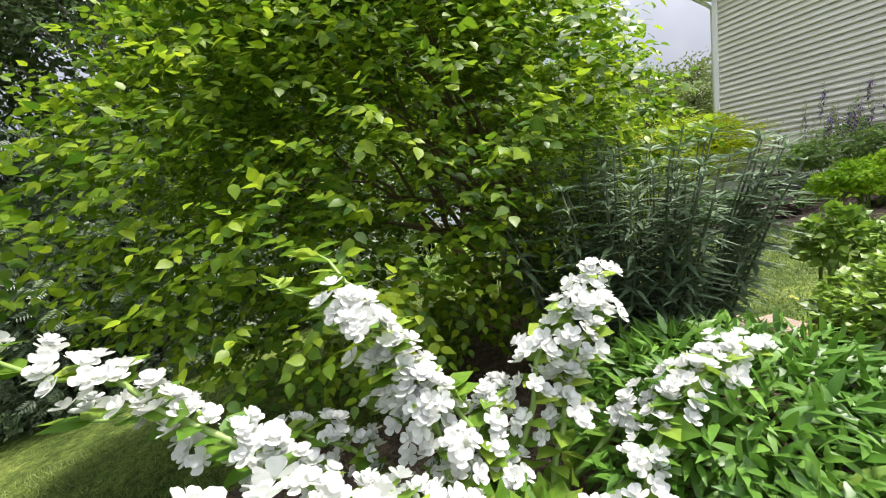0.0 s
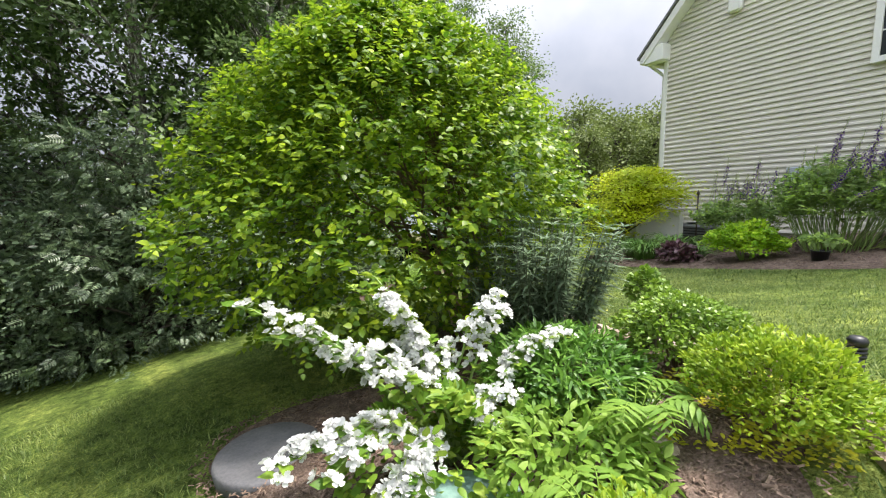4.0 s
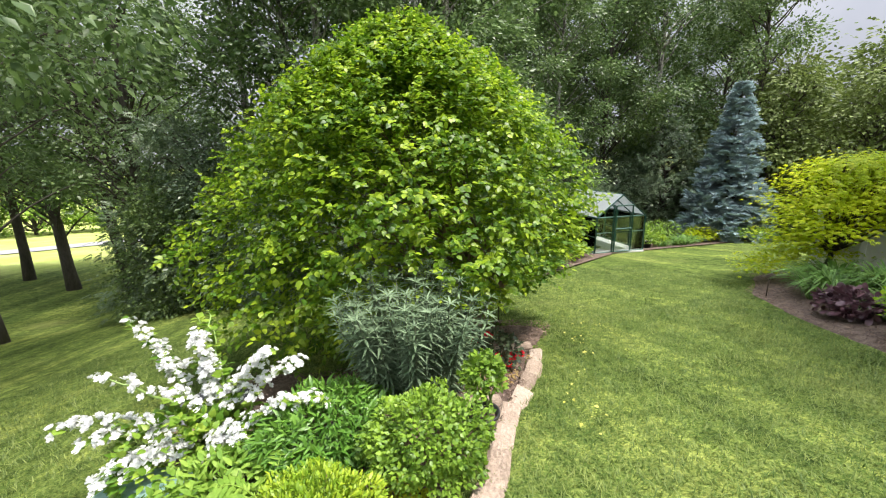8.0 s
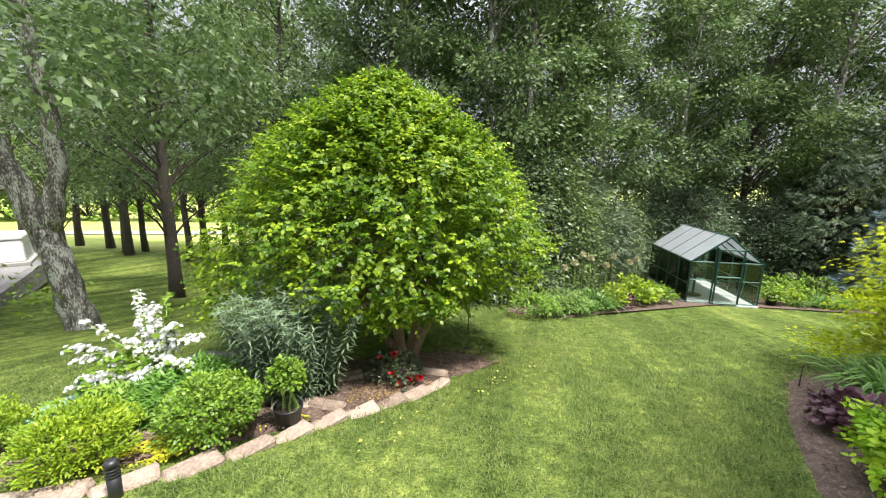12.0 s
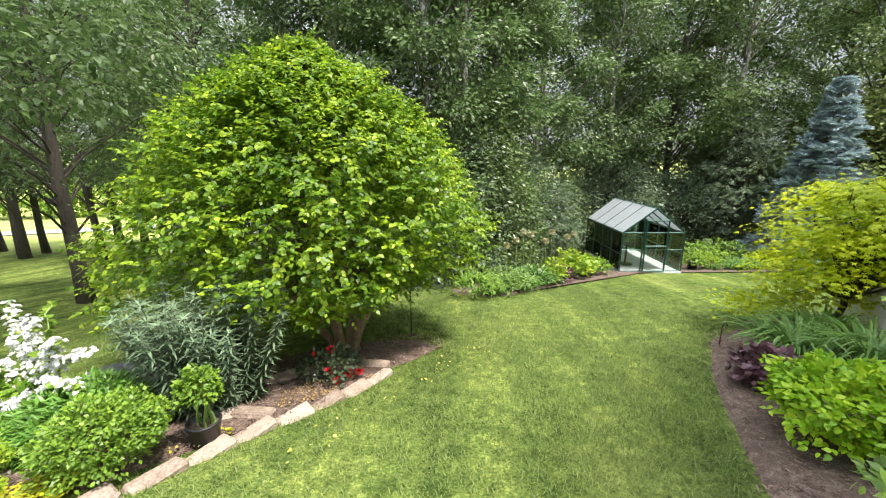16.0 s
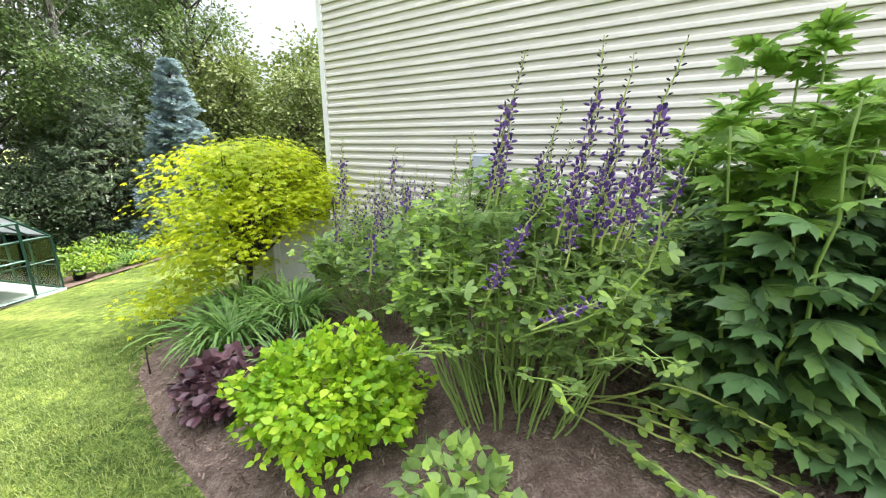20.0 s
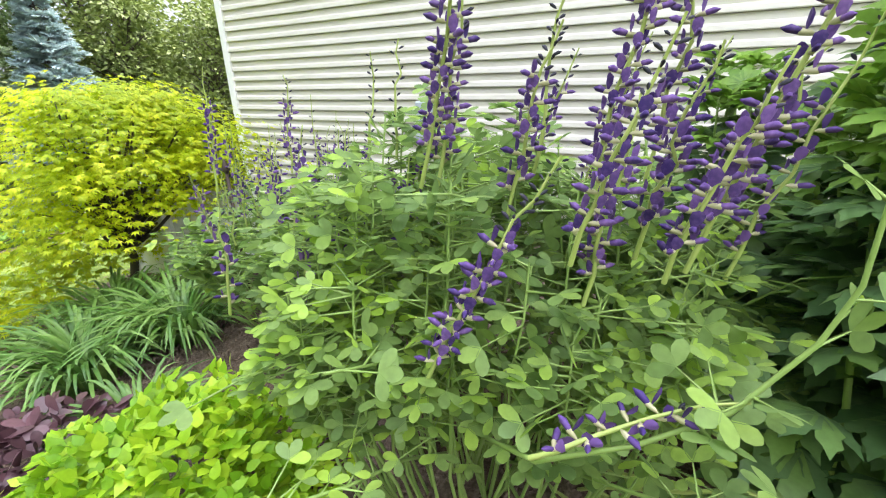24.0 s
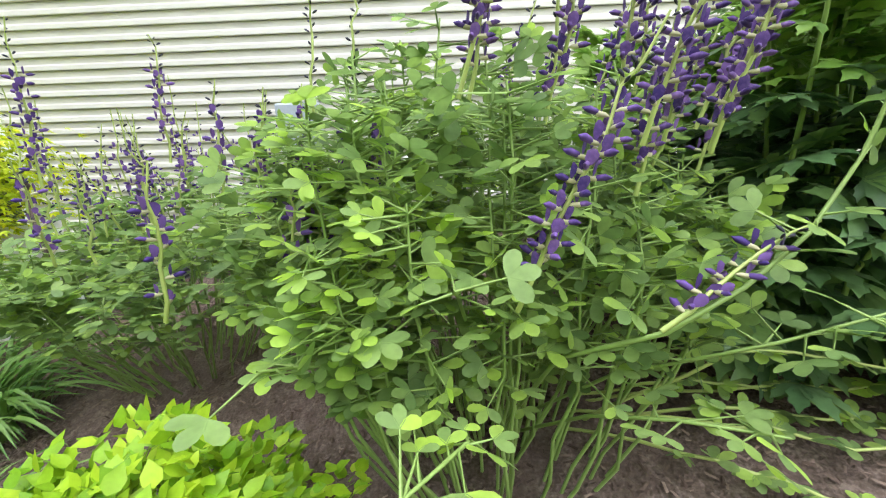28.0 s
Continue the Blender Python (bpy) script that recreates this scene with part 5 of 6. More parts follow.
for k in range(8):      # side shoots on the walk's side
    u = SRNG.random()
    ARCHING.append(arc((3.60, 3.95, 0.4), (3.34 + 0.22 * SRNG.random(), 3.5 + 0.85 * u, SRNG.uniform(0.85, 1.2)), 5, (0, 0, 0.08), 0.015))
for k in range(16):      # and on its south side
    ARCHING.append(arc((SRNG.uniform(3.7, 4.1), SRNG.uniform(3.5, 3.8), 0.5), (SRNG.uniform(3.5, 4.2), SRNG.uniform(3.1, 3.45), SRNG.uniform(0.9, 1.4)), 5, (0, 0, 0.14), 0.02))
spires("false_indigo", "tall clump of indigo with violet flower spikes and rounded leaves", (3.92, 3.98), 0.66, 1.26, 100, SPIKES, 4700, 0.042, ARCHING, 300, 0.24)
LYING = [[(3.75, 3.75, 0.45), (3.45, 3.45, 0.60), (3.25, 3.2, 0.62), (3.15, 2.95, 0.60)], [(3.72, 3.8, 0.45), (3.4, 3.55, 0.56), (3.2, 3.35, 0.57), (3.05, 3.12, 0.55)], [(3.78, 3.7, 0.45), (3.5, 3.35, 0.64), (3.35, 3.1, 0.70), (3.25, 2.88, 0.74)]]
for k in range(4):
    a, b = SRNG.uniform(-0.3, 0.3), SRNG.uniform(0, 0.3)
    LYING.append([(3.8 + 0.5 * a, 3.7, 0.45), (3.55 + 0.4 * a, 3.45 + 0.2 * a, 0.52 + b), (3.45 + 0.5 * a, 3.25 + 0.4 * a, 0.52 + b), (3.4 + 0.6 * a, 3.05 + 0.5 * a, 0.48 + 0.9 * b)])
lying = thing("fallen_indigo_stems", "pale indigo stems with sparse leaves lying over the mulch", "perennial")
lp_, la_, lu_, ls_ = [], [], [], []
for pts in LYING:
    q = np.concatenate([arc(a, b, 5, (0, 0, 0.01), 0.004)[:-1] for a, b in zip(pts[:-1], pts[1:])] + [[pts[-1]]])
    part("stem", tube(q, np.linspace(0.006, 0.003, len(q)), 6), M_STEMY, lying)
    for k in range(20):
        p = q[SRNG.integers(4, len(q))]
        a = SRNG.random() * 6.283
        lp_.append(p), la_.append([math.cos(a), math.sin(a), SRNG.uniform(-0.1, 0.4)]), lu_.append([SRNG.normal(0, 0.3), SRNG.normal(0, 0.3), 1]), ls_.append(SRNG.uniform(0.035, 0.055))
part("leaves", scatter(TRIFOLIATE, lp_, la_, lu_, ls_), M_BAP, lying, "blue-green three-part leaves")
SP2 = []
for k in range(32):
    a, r = RNG.random() * 6.283, math.sqrt(RNG.random())
    q = np.array([4.75 + 0.55 * r * math.cos(a), 5.2 + 0.5 * r * math.sin(a), 1.0])
    SP2.append((q, q + np.array([RNG.normal(0, 0.05), RNG.normal(0, 0.05), RNG.uniform(0.3, 0.65)]), 15, k % 3 > 0))
spires("false_indigo", "clump of indigo with slim violet spikes close to the house", (4.8, 5.15), 0.68, 1.0, 60, SP2, 1500, 0.05)


def cut_leaf_plant(at, rx, h, stems, lush=3):
    """The tall dark perennial: upright stems with large deeply cut leaves."""
    x, y = at
    z0 = gz(x, y)
    t = thing("cut_leaf_perennial", "tall dark green perennial with large deeply cut leaves", "perennial")
    for k in range(stems):
        a, r = RNG.random() * 6.283, math.sqrt((k + 0.5) / stems)
        foot = np.array([x + rx * 0.5 * r * math.cos(a), y + rx * 0.5 * r * math.sin(a), z0])
        tip = foot + np.array([rx * 0.5 * r * math.cos(a), rx * 0.5 * r * math.sin(a), h * RNG.uniform(0.82, 1.02) * (1 - 0.2 * r)])
        pts = arc(foot, tip, 8, (0, 0, 0.03), 0.012)
        s = part("stem", tube(pts, np.linspace(0.009, 0.004, 8), 6), M_STEM, t)
        P, A, U, S = [], [], [], []
        cut = None
        for j, u in enumerate(np.linspace(0.06, 1.0, 16)):
            if u > 0.8 and cut is None:
                cut = len(P)
            q = np.array([np.interp(u * 7, np.arange(8), pts[:, c]) for c in range(3)])
            for w in range(lush if u < 0.9 else 5):
                aa = a + RNG.normal(0, 1.0) + (w * 2.3)
                d = np.array([math.cos(aa), math.sin(aa), 0.25 if u < 0.9 else 0.7])
                off = RNG.uniform(0.03, 0.26) * (1.15 - 0.85 * u)
                P.append(q + unit(d) * off), A.append(d + np.array([0, 0, -0.22 * (1 - u) + RNG.normal(0, 0.15)])), U.append(np.array([0, 0, 1.0]) + 0.6 * d + RNG.normal(0, 0.35, 3)), S.append((0.18 - 0.085 * u) * RNG.uniform(0.75, 1.15))
        part("leaves", scatter(CUT_LEAF, P[:cut], A[:cut], U[:cut], S[:cut]), M_TALL, s, "deeply cut dark green leaves")
        part("shoot_tip", scatter(CUT_LEAF, P[cut:], A[cut:], U[cut:], S[cut:]), M_TALLY, s, "bright green young leaves at the tip")
    return t


cut_leaf_plant((3.64, 2.80), 0.48, 1.28, 22)
cut_leaf_plant((4.0, 2.62), 0.45, 1.30, 9)
cut_leaf_plant((3.66, 2.95), 0.42, 1.70, 8, 1)
cut_leaf_plant((4.45, 3.0), 0.45, 1.35, 12)


def golden_maple(at):
    x, y = at
    z0 = gz(x, y)
    t = thing("golden_maple", "small spreading maple with bright yellow-green leaves", "tree")
    part("trunk", tube(arc((x, y, z0 - 0.05), (x + 0.08, y, z0 + 0.5), 5, (0.03, 0.02, 0), 0.01), [0.05, 0.042, 0.036, 0.034, 0.03], 8), M_BARKD, t)
    P, A, U, S = [], [], [], []
    for k in range(175):
        a = RNG.random() * 6.283
        h = RNG.random()
        rr = 0.92 * np.interp(h, [0, 0.2, 0.55, 0.85, 1], [0.8, 1.0, 0.88, 0.6, 0.28]) * RNG.uniform(0.45, 1.14)
        c = np.array([x + 0.06 + rr * math.cos(a), y - 0.2 + rr * math.sin(a), z0 + 0.70 - 0.34 * math.sin(a) * (1 - h) + h * 1.14 + RNG.normal(0, 0.06)])
        if k % 3 == 0:
            part("limb", tube(arc((x + 0.08, y, z0 + 0.45), c, 6, (0, 0, 0.1), 0.02), np.linspace(0.02, 0.004, 6), 5), M_BARKD, t)
        n = 76
        o = RNG.normal(0, 1, (n, 3)) * np.array([0.19, 0.19, 0.045])
        o[:, 2] -= 0.35 * (o[:, 0] ** 2 + o[:, 1] ** 2)
        P.append(c + o)
        A.append(unit(o * np.array([1, 1, 0.2]) + 0.12 * np.array([math.cos(a), math.sin(a), 0])) + np.array([0, 0, -0.25]))
        U.append(np.array([0, 0, 1.0]) + RNG.normal(0, 0.25, (n, 3)))
        S.append(RNG.uniform(0.042, 0.066, n))
    low = np.array([x - 0.6, y + 0.05, z0 + 0.42])
    for k in range(5):
        n = 130
        o = RNG.normal(0, 1, (n, 3)) * np.array([0.15, 0.15, 0.06])
        P.append(low + np.array([-0.10 * k, 0.05 * k, -0.04 * k]) + o), A.append(unit(o)), U.append(np.array([0, 0, 1.0]) + RNG.normal(0, 0.25, (n, 3))), S.append(RNG.uniform(0.042, 0.064, n))
    part("crown", scatter(MAPLE_LEAF, np.concatenate(P), np.concatenate(A), np.concatenate(U), np.concatenate(S)), M_MAPLE, t, "layered yellow-green leaves")
    return t


golden_maple((5.52, 7.45))

stake = thing("metal_stake", "thin rusty metal stake at the corner of the bed", "stake")
sx, sy = 3.86, 6.85
part("rod", tube([(sx, sy, -0.1), (sx, sy, gz(sx, sy) + 0.24)], 0.007, 6), M_METAL, stake)
part("hook", tube(arc((sx, sy, gz(sx, sy) + 0.24), (sx + 0.05, sy, gz(sx, sy) + 0.25), 6, (0, 0, 0.04)), 0.006, 6), M_METAL, stake)
post = thing("garden_stake", "dark metal plant stake beside the indigo", "stake")
part("rod", tube([(5.15, 5.9, 0), (5.15, 5.9, 1.15)], 0.012, 6), M_METAL, post)
part("finial", lathe([(0.012, 1.14), (0.03, 1.17), (0.02, 1.2), (0.004, 1.24)], 10, at=(5.15, 5.9, 0)), M_METAL, post)


def spruce(at, h, r):
    x, y = at
    z0 = gz(x, y)
    t = thing("blue_spruce", "conical blue-grey spruce standing before the woods", "tree")
    part("trunk", tube([(x, y, z0 - 0.1), (x, y, z0 + h)], [0.12, 0.01], 8), M_BARKD, t)
    P, A, U, S = [], [], [], []
    lim = Buf()
    for lev in np.linspace(0.02, 0.98, 40):
        rr = r * (1 - lev) ** 0.85 + 0.06
        m = int(8 + 12 * (1 - lev))
        for j in range(m):
            a = RNG.random() * 6.283
            l = rr * RNG.uniform(0.75, 1.1)
            d = np.array([math.cos(a), math.sin(a), 0])
            p0 = np.array([x, y, z0 + min(0.985, lev + RNG.normal(0, 0.02)) * h])
            p1 = p0 + d * l + np.array([0, 0, -0.10 * l + 0.1 * lev])
            tube([p0, p1], [0.012, 0.004], 4, lim, False)
            sd = np.array([-d[1], d[0], 0])
            for u in np.linspace(0.35, 1.0, 7):
                q = p0 + (p1 - p0) * u
                for s in (-1, 0, 1):
                    P.append(q), A.append(d * 0.8 + sd * s * 0.8 + np.array([0, 0, RNG.normal(0.12, 0.38)])), U.append(np.array([0, 0, 1.0]) + RNG.normal(0, 0.3, 3)), S.append(0.30 * (0.6 + 0.5 * (1 - lev)) * RNG.uniform(0.8, 1.2))
    part("branchwork", lim, M_BARKD, t)
    sprig = combine(FLAT_SLIM, [Matrix.Translation((0.1 * i, 0, 0)) @ Matrix.Rotation(radians(s * 48), 4, "Z") @ Matrix.Rotation(radians(-12), 4, "Y") @ Matrix.Scale(0.34, 4) for i in range(8) for s in (1, -1)] + [Matrix.Translation((0.8, 0, 0)) @ Matrix.Scale(0.25, 4)] +
                    [Matrix.Rotation(radians(90), 4, "X") @ Matrix.Translation((0.12 * i, 0, 0)) @ Matrix.Rotation(radians(45), 4, "Z") @ Matrix.Scale(0.3, 4) for i in range(6)])
    part("needles", scatter(sprig, P, A, U, S), M_SPRUCE, t, "blue-grey needles")
    return t


spruce((11.3, 15.0), 5.4, 1.42)

# ---- plants of the back bed ----
for x, y, r, h, mt, sz, tpl, lab in ((1.75, 10.1, 0.4, 0.5, M_BAP, 0.09, LANCE, "grey-green leafy perennial in the back bed"), (2.45, 10.75, 0.42, 0.45, M_DAY, 0.10, LANCE, "green leafy perennial in the back bed"), (3.0, 11.4, 0.4, 0.36, M_HEU, 0.08, ROUND, "dark purple leafy perennial in the back bed"),
                                     (3.55, 12.0, 0.5, 0.62, M_BOXY, 0.10, OVATE, "yellow-green bushy perennial in the back bed"), (4.2, 12.6, 0.45, 0.45, M_BOX, 0.08, OVATE, "green bushy perennial beside the greenhouse"), (7.35, 13.75, 0.3, 0.5, M_BOX, 0.06, OVATE, "clipped green shrub beside the greenhouse"),
                                     (8.0, 14.6, 0.7, 0.75, M_BOX, 0.08, OVATE, "loose green shrub before the spruce"), (8.9, 15.0, 0.7, 0.8, M_FERN, 0.10, LANCE, "light green perennial before the spruce"), (9.9, 14.4, 0.5, 0.55, M_MAPLE, 0.07, OVATE, "low bright yellow shrub"),
                                     (11.2, 13.6, 0.6, 0.5, M_BOX, 0.08, OVATE, "low green shrub by the lawn"), (1.2, 9.7, 0.4, 0.5, M_FERN, 0.10, LANCE, "light green perennial in the back bed"),
                                     (2.9, 11.05, 0.3, 0.55, M_BOXY, 0.06, OVATE, "yellow-green leafy perennial in the back bed"), (3.9, 12.3, 0.3, 0.5, M_BOX, 0.06, OVATE, "light green leafy perennial in the back bed"), (2.05, 10.35, 0.28, 0.4, M_BAP, 0.06, OVATE, "pale green leafy perennial in the back bed"),
                                     (7.9, 14.1, 0.35, 0.45, M_BOXY, 0.06, OVATE, "yellow-green low shrub beside the greenhouse")):
    shrub("bed_perennial", lab, (x, y), r, h, 520, sz, tpl, mt, M_STEM, stems=8, category="perennial", lump=0.3)
for x, y, n, l in ((8.5, 13.95, 110, 0.7), (9.3, 14.2, 110, 0.7), (2.2, 10.3, 60, 0.5), (7.9, 13.8, 60, 0.6), (1.5, 9.85, 60, 0.5), (1.9, 10.25, 70, 0.75), (2.6, 10.8, 70, 0.7), (3.35, 11.75, 60, 0.6), (8.8, 13.9, 90, 0.7)):
    strap_clump("daylily", "clump of green strap leaves in the back bed", (x, y), n, l, 0.013, M_DAY, 0.2)
for x, y, h in ((2.0, 10.6, 1.05), (2.35, 10.95, 1.15), (2.7, 11.1, 1.0), (2.9, 11.5, 1.18), (3.3, 11.7, 1.05), (2.2, 11.0, 1.2), (3.6, 12.3, 1.1), (1.8, 10.5, 0.95)):
    al = thing("allium", "pale round allium seed head on a bare stem", "flower", "alliums in the back bed")
    z0 = gz(x, y)
    part("stem", tube(arc((x, y, z0), (x, y, z0 + h), 4, (0.02, 0, 0)), 0.006, 5), M_STEM, al)
    d = sphere_dirs(170)
    part("head", scatter(FLAT_SLIM, np.array([x, y, z0 + h]) + d * 0.02, d, np.roll(d, 1, 1), np.full(170, 0.062)), M_CREAM, al)


# ---- woods ----
def wood_tree(name, label, h, crown, low, clumps, leaves, size, tpl, mat, bark, r0, lean=0.3, droop=0.0):
    """A tall tree at the origin: leaning trunk, limbs, and leaves in clumps with gaps between them."""
    t = thing(name, label, "tree")
    top = np.array([RNG.normal(0, lean), RNG.normal(0, lean), h])
    pts = arc((0, 0, -0.3), top, 10, (RNG.normal(0, 0.15), RNG.normal(0, 0.15), 0), 0.03)
    part("trunk", tube(pts, np.linspace(r0, r0 * 0.2, 10) * np.array([1.25] + [1] * 9), 9), bark, t)
    lim, P, A, U, S = Buf(), [], [], [], []
    for _ in range(clumps):
        f = RNG.random()
        zc = low + (h + 0.5 - low) * f
        rr = crown * np.interp(f, [0, 0.25, 0.6, 1], [0.75, 1, 0.85, 0.25]) * math.sqrt(RNG.uniform(0.15, 1))
        a = RNG.random() * 6.283
        st = np.array([np.interp(max(0.2, zc - 0.8 * rr), pts[:, 2], pts[:, k]) for k in range(3)])
        c = np.array([st[0] + rr * math.cos(a), st[1] + rr * math.sin(a), zc - droop * rr])
        tube(arc(st, c, 5, (0, 0, 0.12 * rr), 0.04), np.linspace(0.035, 0.008, 5), 4, lim, False)
        o = RNG.normal(0, 1, (leaves, 3)) * np.array([0.33, 0.33, 0.20]) * RNG.uniform(0.6, 1.35)
        P.append(c + o)
        A.append(unit(o) + np.array([math.cos(a), math.sin(a), -0.35]) * 0.6 + RNG.normal(0, 0.3, (leaves, 3)))
        U.append(np.array([0.7 * math.cos(a), 0.7 * math.sin(a), 0.9]) + RNG.normal(0, 0.75, (leaves, 3)))
        S.append(RNG.uniform(0.7, 1.25, leaves) * size)
    part("branchwork", lim, bark, t)
    part("crown", scatter(tpl, np.concatenate(P), np.concatenate(A), np.concatenate(U), np.concatenate(S)), mat, t)
    return t


protos = []
for k in range(5):
    protos.append(wood_tree("woodland_tree", "tall leafy tree at the edge of the woods", RNG.uniform(10.5, 13), 2.2, 2.6 + 0.6 * (k % 3), 60, 300, 0.118, FLAT, M_WOODS[k % 2], M_BARKD if k % 2 else M_BARKG, 0.14))
low_protos = [wood_tree("understory_tree", "low leafy tree with drooping dark foliage at the woods' edge", 4.0, 1.7, 0.35, 76, 46, 0.22, PINNATE, M_WOODS[2], M_BARKD, 0.05, 0.3, 0.25),
              wood_tree("understory_tree", "dense dark green bush at the woods' edge", 3.2, 1.5, 0.25, 70, 120, 0.10, FLAT, M_WOODS[2], M_BARKD, 0.05, 0.3, 0.15),
              wood_tree("understory_tree", "leafy green bush at the woods' edge", 3.6, 1.5, 0.3, 70, 120, 0.10, FLAT, M_WOODS[1], M_BARKD, 0.05, 0.3, 0.15)]
EDGE_WOODS = np.array([(-7.9, 14.8), (-6.2, 13.2), (-4.4, 12.0), (-2.7, 11.4), (-0.8, 11.1), (0.8, 11.6), (2.2, 12.9), (3.4, 14.6), (5.2, 16.8), (7.5, 17.4), (9.5, 17.6), (12.5, 17.4), (15.5, 16.2)])
wseg = np.concatenate([[0], np.cumsum(np.linalg.norm(np.diff(EDGE_WOODS, axis=0), axis=1))])


def along(u, off):
    x, y = np.interp(u, wseg, EDGE_WOODS[:, 0]), np.interp(u, wseg, EDGE_WOODS[:, 1])
    x2, y2 = np.interp(u + 0.3, wseg, EDGE_WOODS[:, 0]), np.interp(u + 0.3, wseg, EDGE_WOODS[:, 1])
    d = unit(np.array([x2 - x + 1e-6, y2 - y]))
    return x - d[1] * off, y + d[0] * off


used = set()


def place(proto, x, y, s=1.0, group="trees of the woods"):
    m = pose(x, y, gz(x, y), 0, 0, RNG.random() * 360) @ Matrix.Scale(s, 4)
    if proto.name not in used:
        used.add(proto.name)
        proto.matrix_basis = m
        tagged(proto, group=group)
        return proto
    proto_scale = proto.scale.copy()
    proto.scale = (1, 1, 1)
    ob = copy_thing(proto, m)
    ob.scale = (s, s, s)
    proto.scale = proto_scale
    return tagged(ob, group=group)


for row, (off, gap) in enumerate(((1.2, 2.3), (3.8, 3.3), (6.6, 2.9))):
    for u in np.arange(2.2 + 0.6 * row, wseg[-1] - 0.5, gap):
        x, y = along(u + RNG.normal(0, 0.3), off + (1.3 if u < 9 else 0) + RNG.normal(0, 0.5))
        if math.hypot(x - 5.8, y - 14.4) < 2.4 or (row == 1 and u < 10) or (row == 2 and u < 19):
            continue
        place(protos[RNG.integers(5)], x, y, RNG.uniform(0.85, 1.15) * (1 + 0.05 * row))
for u in np.arange(2.3, wseg[-1], 0.95):
    x, y = along(u, RNG.normal(0.5, 0.25))
    if math.hypot(x - 11.3, y - 15.0) > 2.4 and not (3.9 < x < 7.7 and 12.3 < y < 16.9):
        place(low_protos[RNG.integers(3) if u > 7 else (0 if RNG.random() < 0.65 else 1)], x, y, RNG.uniform(0.7, 1.1), "bushes at the woods' edge")
for u in np.arange(3.0, wseg[-1], 1.6):
    x, y = along(u, 3.2 + RNG.normal(0, 0.5))
    if 3.9 < x < 7.7 and 12.3 < y < 16.9:
        continue
    place(low_protos[1 + RNG.integers(2)], x, y, RNG.uniform(0.9, 1.3), "bushes at the woods' edge")
# olive scrub on the rise behind the house corner
scrub = wood_tree("scrub_tree", "feathery olive-green bush behind the house", 4.6, 1.9, 0.3, 110, 80, 0.14, FLAT, M_OLIVE, M_BARKD, 0.06, 0.4)
for x, y, s in ((14.5, 13.0, 1.0), (17, 12.5, 1.15), (13.5, 15.0, 1.1), (19.5, 14.5, 1.3), (16.5, 10.8, 0.9), (20, 10, 1.2), (23, 13, 1.4), (15.2, 17, 1.3), (19, 8, 1.1), (24, 8, 1.3), (21, 17, 1.6)):
    place(scrub, x, y, s, "bushes behind the house")


# ---- the west side: big trees, open grove, meadow, neighbour ----
def big_trunk(name, label, at, lines, bark, lichen_r=None):
    t = thing(name, label, "tree")
    x, y = at
    z0 = gz(x, y)
    for pts, r in lines:
        p = np.array(pts, float) + np.array([x, y, z0])
        q = np.array([p[0]])
        for a, b in zip(p[:-1], p[1:]):
            q = np.concatenate([q, arc(a, b, 5, (0, 0, 0), 0.03)[1:]])
        rr = np.interp(np.linspace(0, 1, len(q)), np.linspace(0, 1, len(r)), r)
        part("trunk", tube(q, rr, 12), bark, t)
    return t


fx, fy = -7.58, 7.82
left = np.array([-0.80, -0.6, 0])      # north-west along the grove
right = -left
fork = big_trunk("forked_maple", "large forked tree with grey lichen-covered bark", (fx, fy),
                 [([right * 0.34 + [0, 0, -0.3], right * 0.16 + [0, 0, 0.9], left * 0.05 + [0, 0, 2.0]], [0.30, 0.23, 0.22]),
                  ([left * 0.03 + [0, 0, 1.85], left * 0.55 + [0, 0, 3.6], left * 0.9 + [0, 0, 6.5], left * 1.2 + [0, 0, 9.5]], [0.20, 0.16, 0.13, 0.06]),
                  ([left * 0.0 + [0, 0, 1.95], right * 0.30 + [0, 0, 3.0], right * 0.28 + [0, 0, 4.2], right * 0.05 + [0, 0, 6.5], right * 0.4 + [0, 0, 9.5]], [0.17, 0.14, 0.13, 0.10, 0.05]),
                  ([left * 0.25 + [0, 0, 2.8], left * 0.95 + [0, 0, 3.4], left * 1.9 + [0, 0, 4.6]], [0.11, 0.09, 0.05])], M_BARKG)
P, A, U, S = [], [], [], []
for _ in range(360):
    a, f = RNG.random() * 6.283, RNG.random()
    rr = 4.3 * math.sqrt(RNG.uniform(0.05, 1)) * np.interp(f, [0, 0.3, 1], [0.8, 1, 0.6])
    c = np.array([fx + 0.9 + rr * math.cos(a), fy - 0.5 + rr * math.sin(a), gz(fx, fy) + 3.9 + 6.5 * f])
    o = RNG.normal(0, 1, (60, 3)) * np.array([0.42, 0.42, 0.22])
    P.append(c + o), A.append(unit(o) + np.array([0, 0, -0.4])), U.append(np.array([0, 0, 1.0]) + RNG.normal(0, 0.45, (60, 3))), S.append(RNG.uniform(0.09, 0.16, 60))
part("crown", scatter(FLAT, np.concatenate(P), np.concatenate(A), np.concatenate(U), np.concatenate(S)), M_WOODS[0], fork)
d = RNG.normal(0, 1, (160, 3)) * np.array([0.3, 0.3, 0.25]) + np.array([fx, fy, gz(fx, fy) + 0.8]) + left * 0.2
part("ivy", scatter(OVATE_LOW, d, RNG.normal(0, 1, (160, 3)), np.array([0, 0, 1.0]) + RNG.normal(0, 0.5, (160, 3)), RNG.uniform(0.06, 0.12, 160)), M_BOX, fork, "sprouting leaves on the trunk")

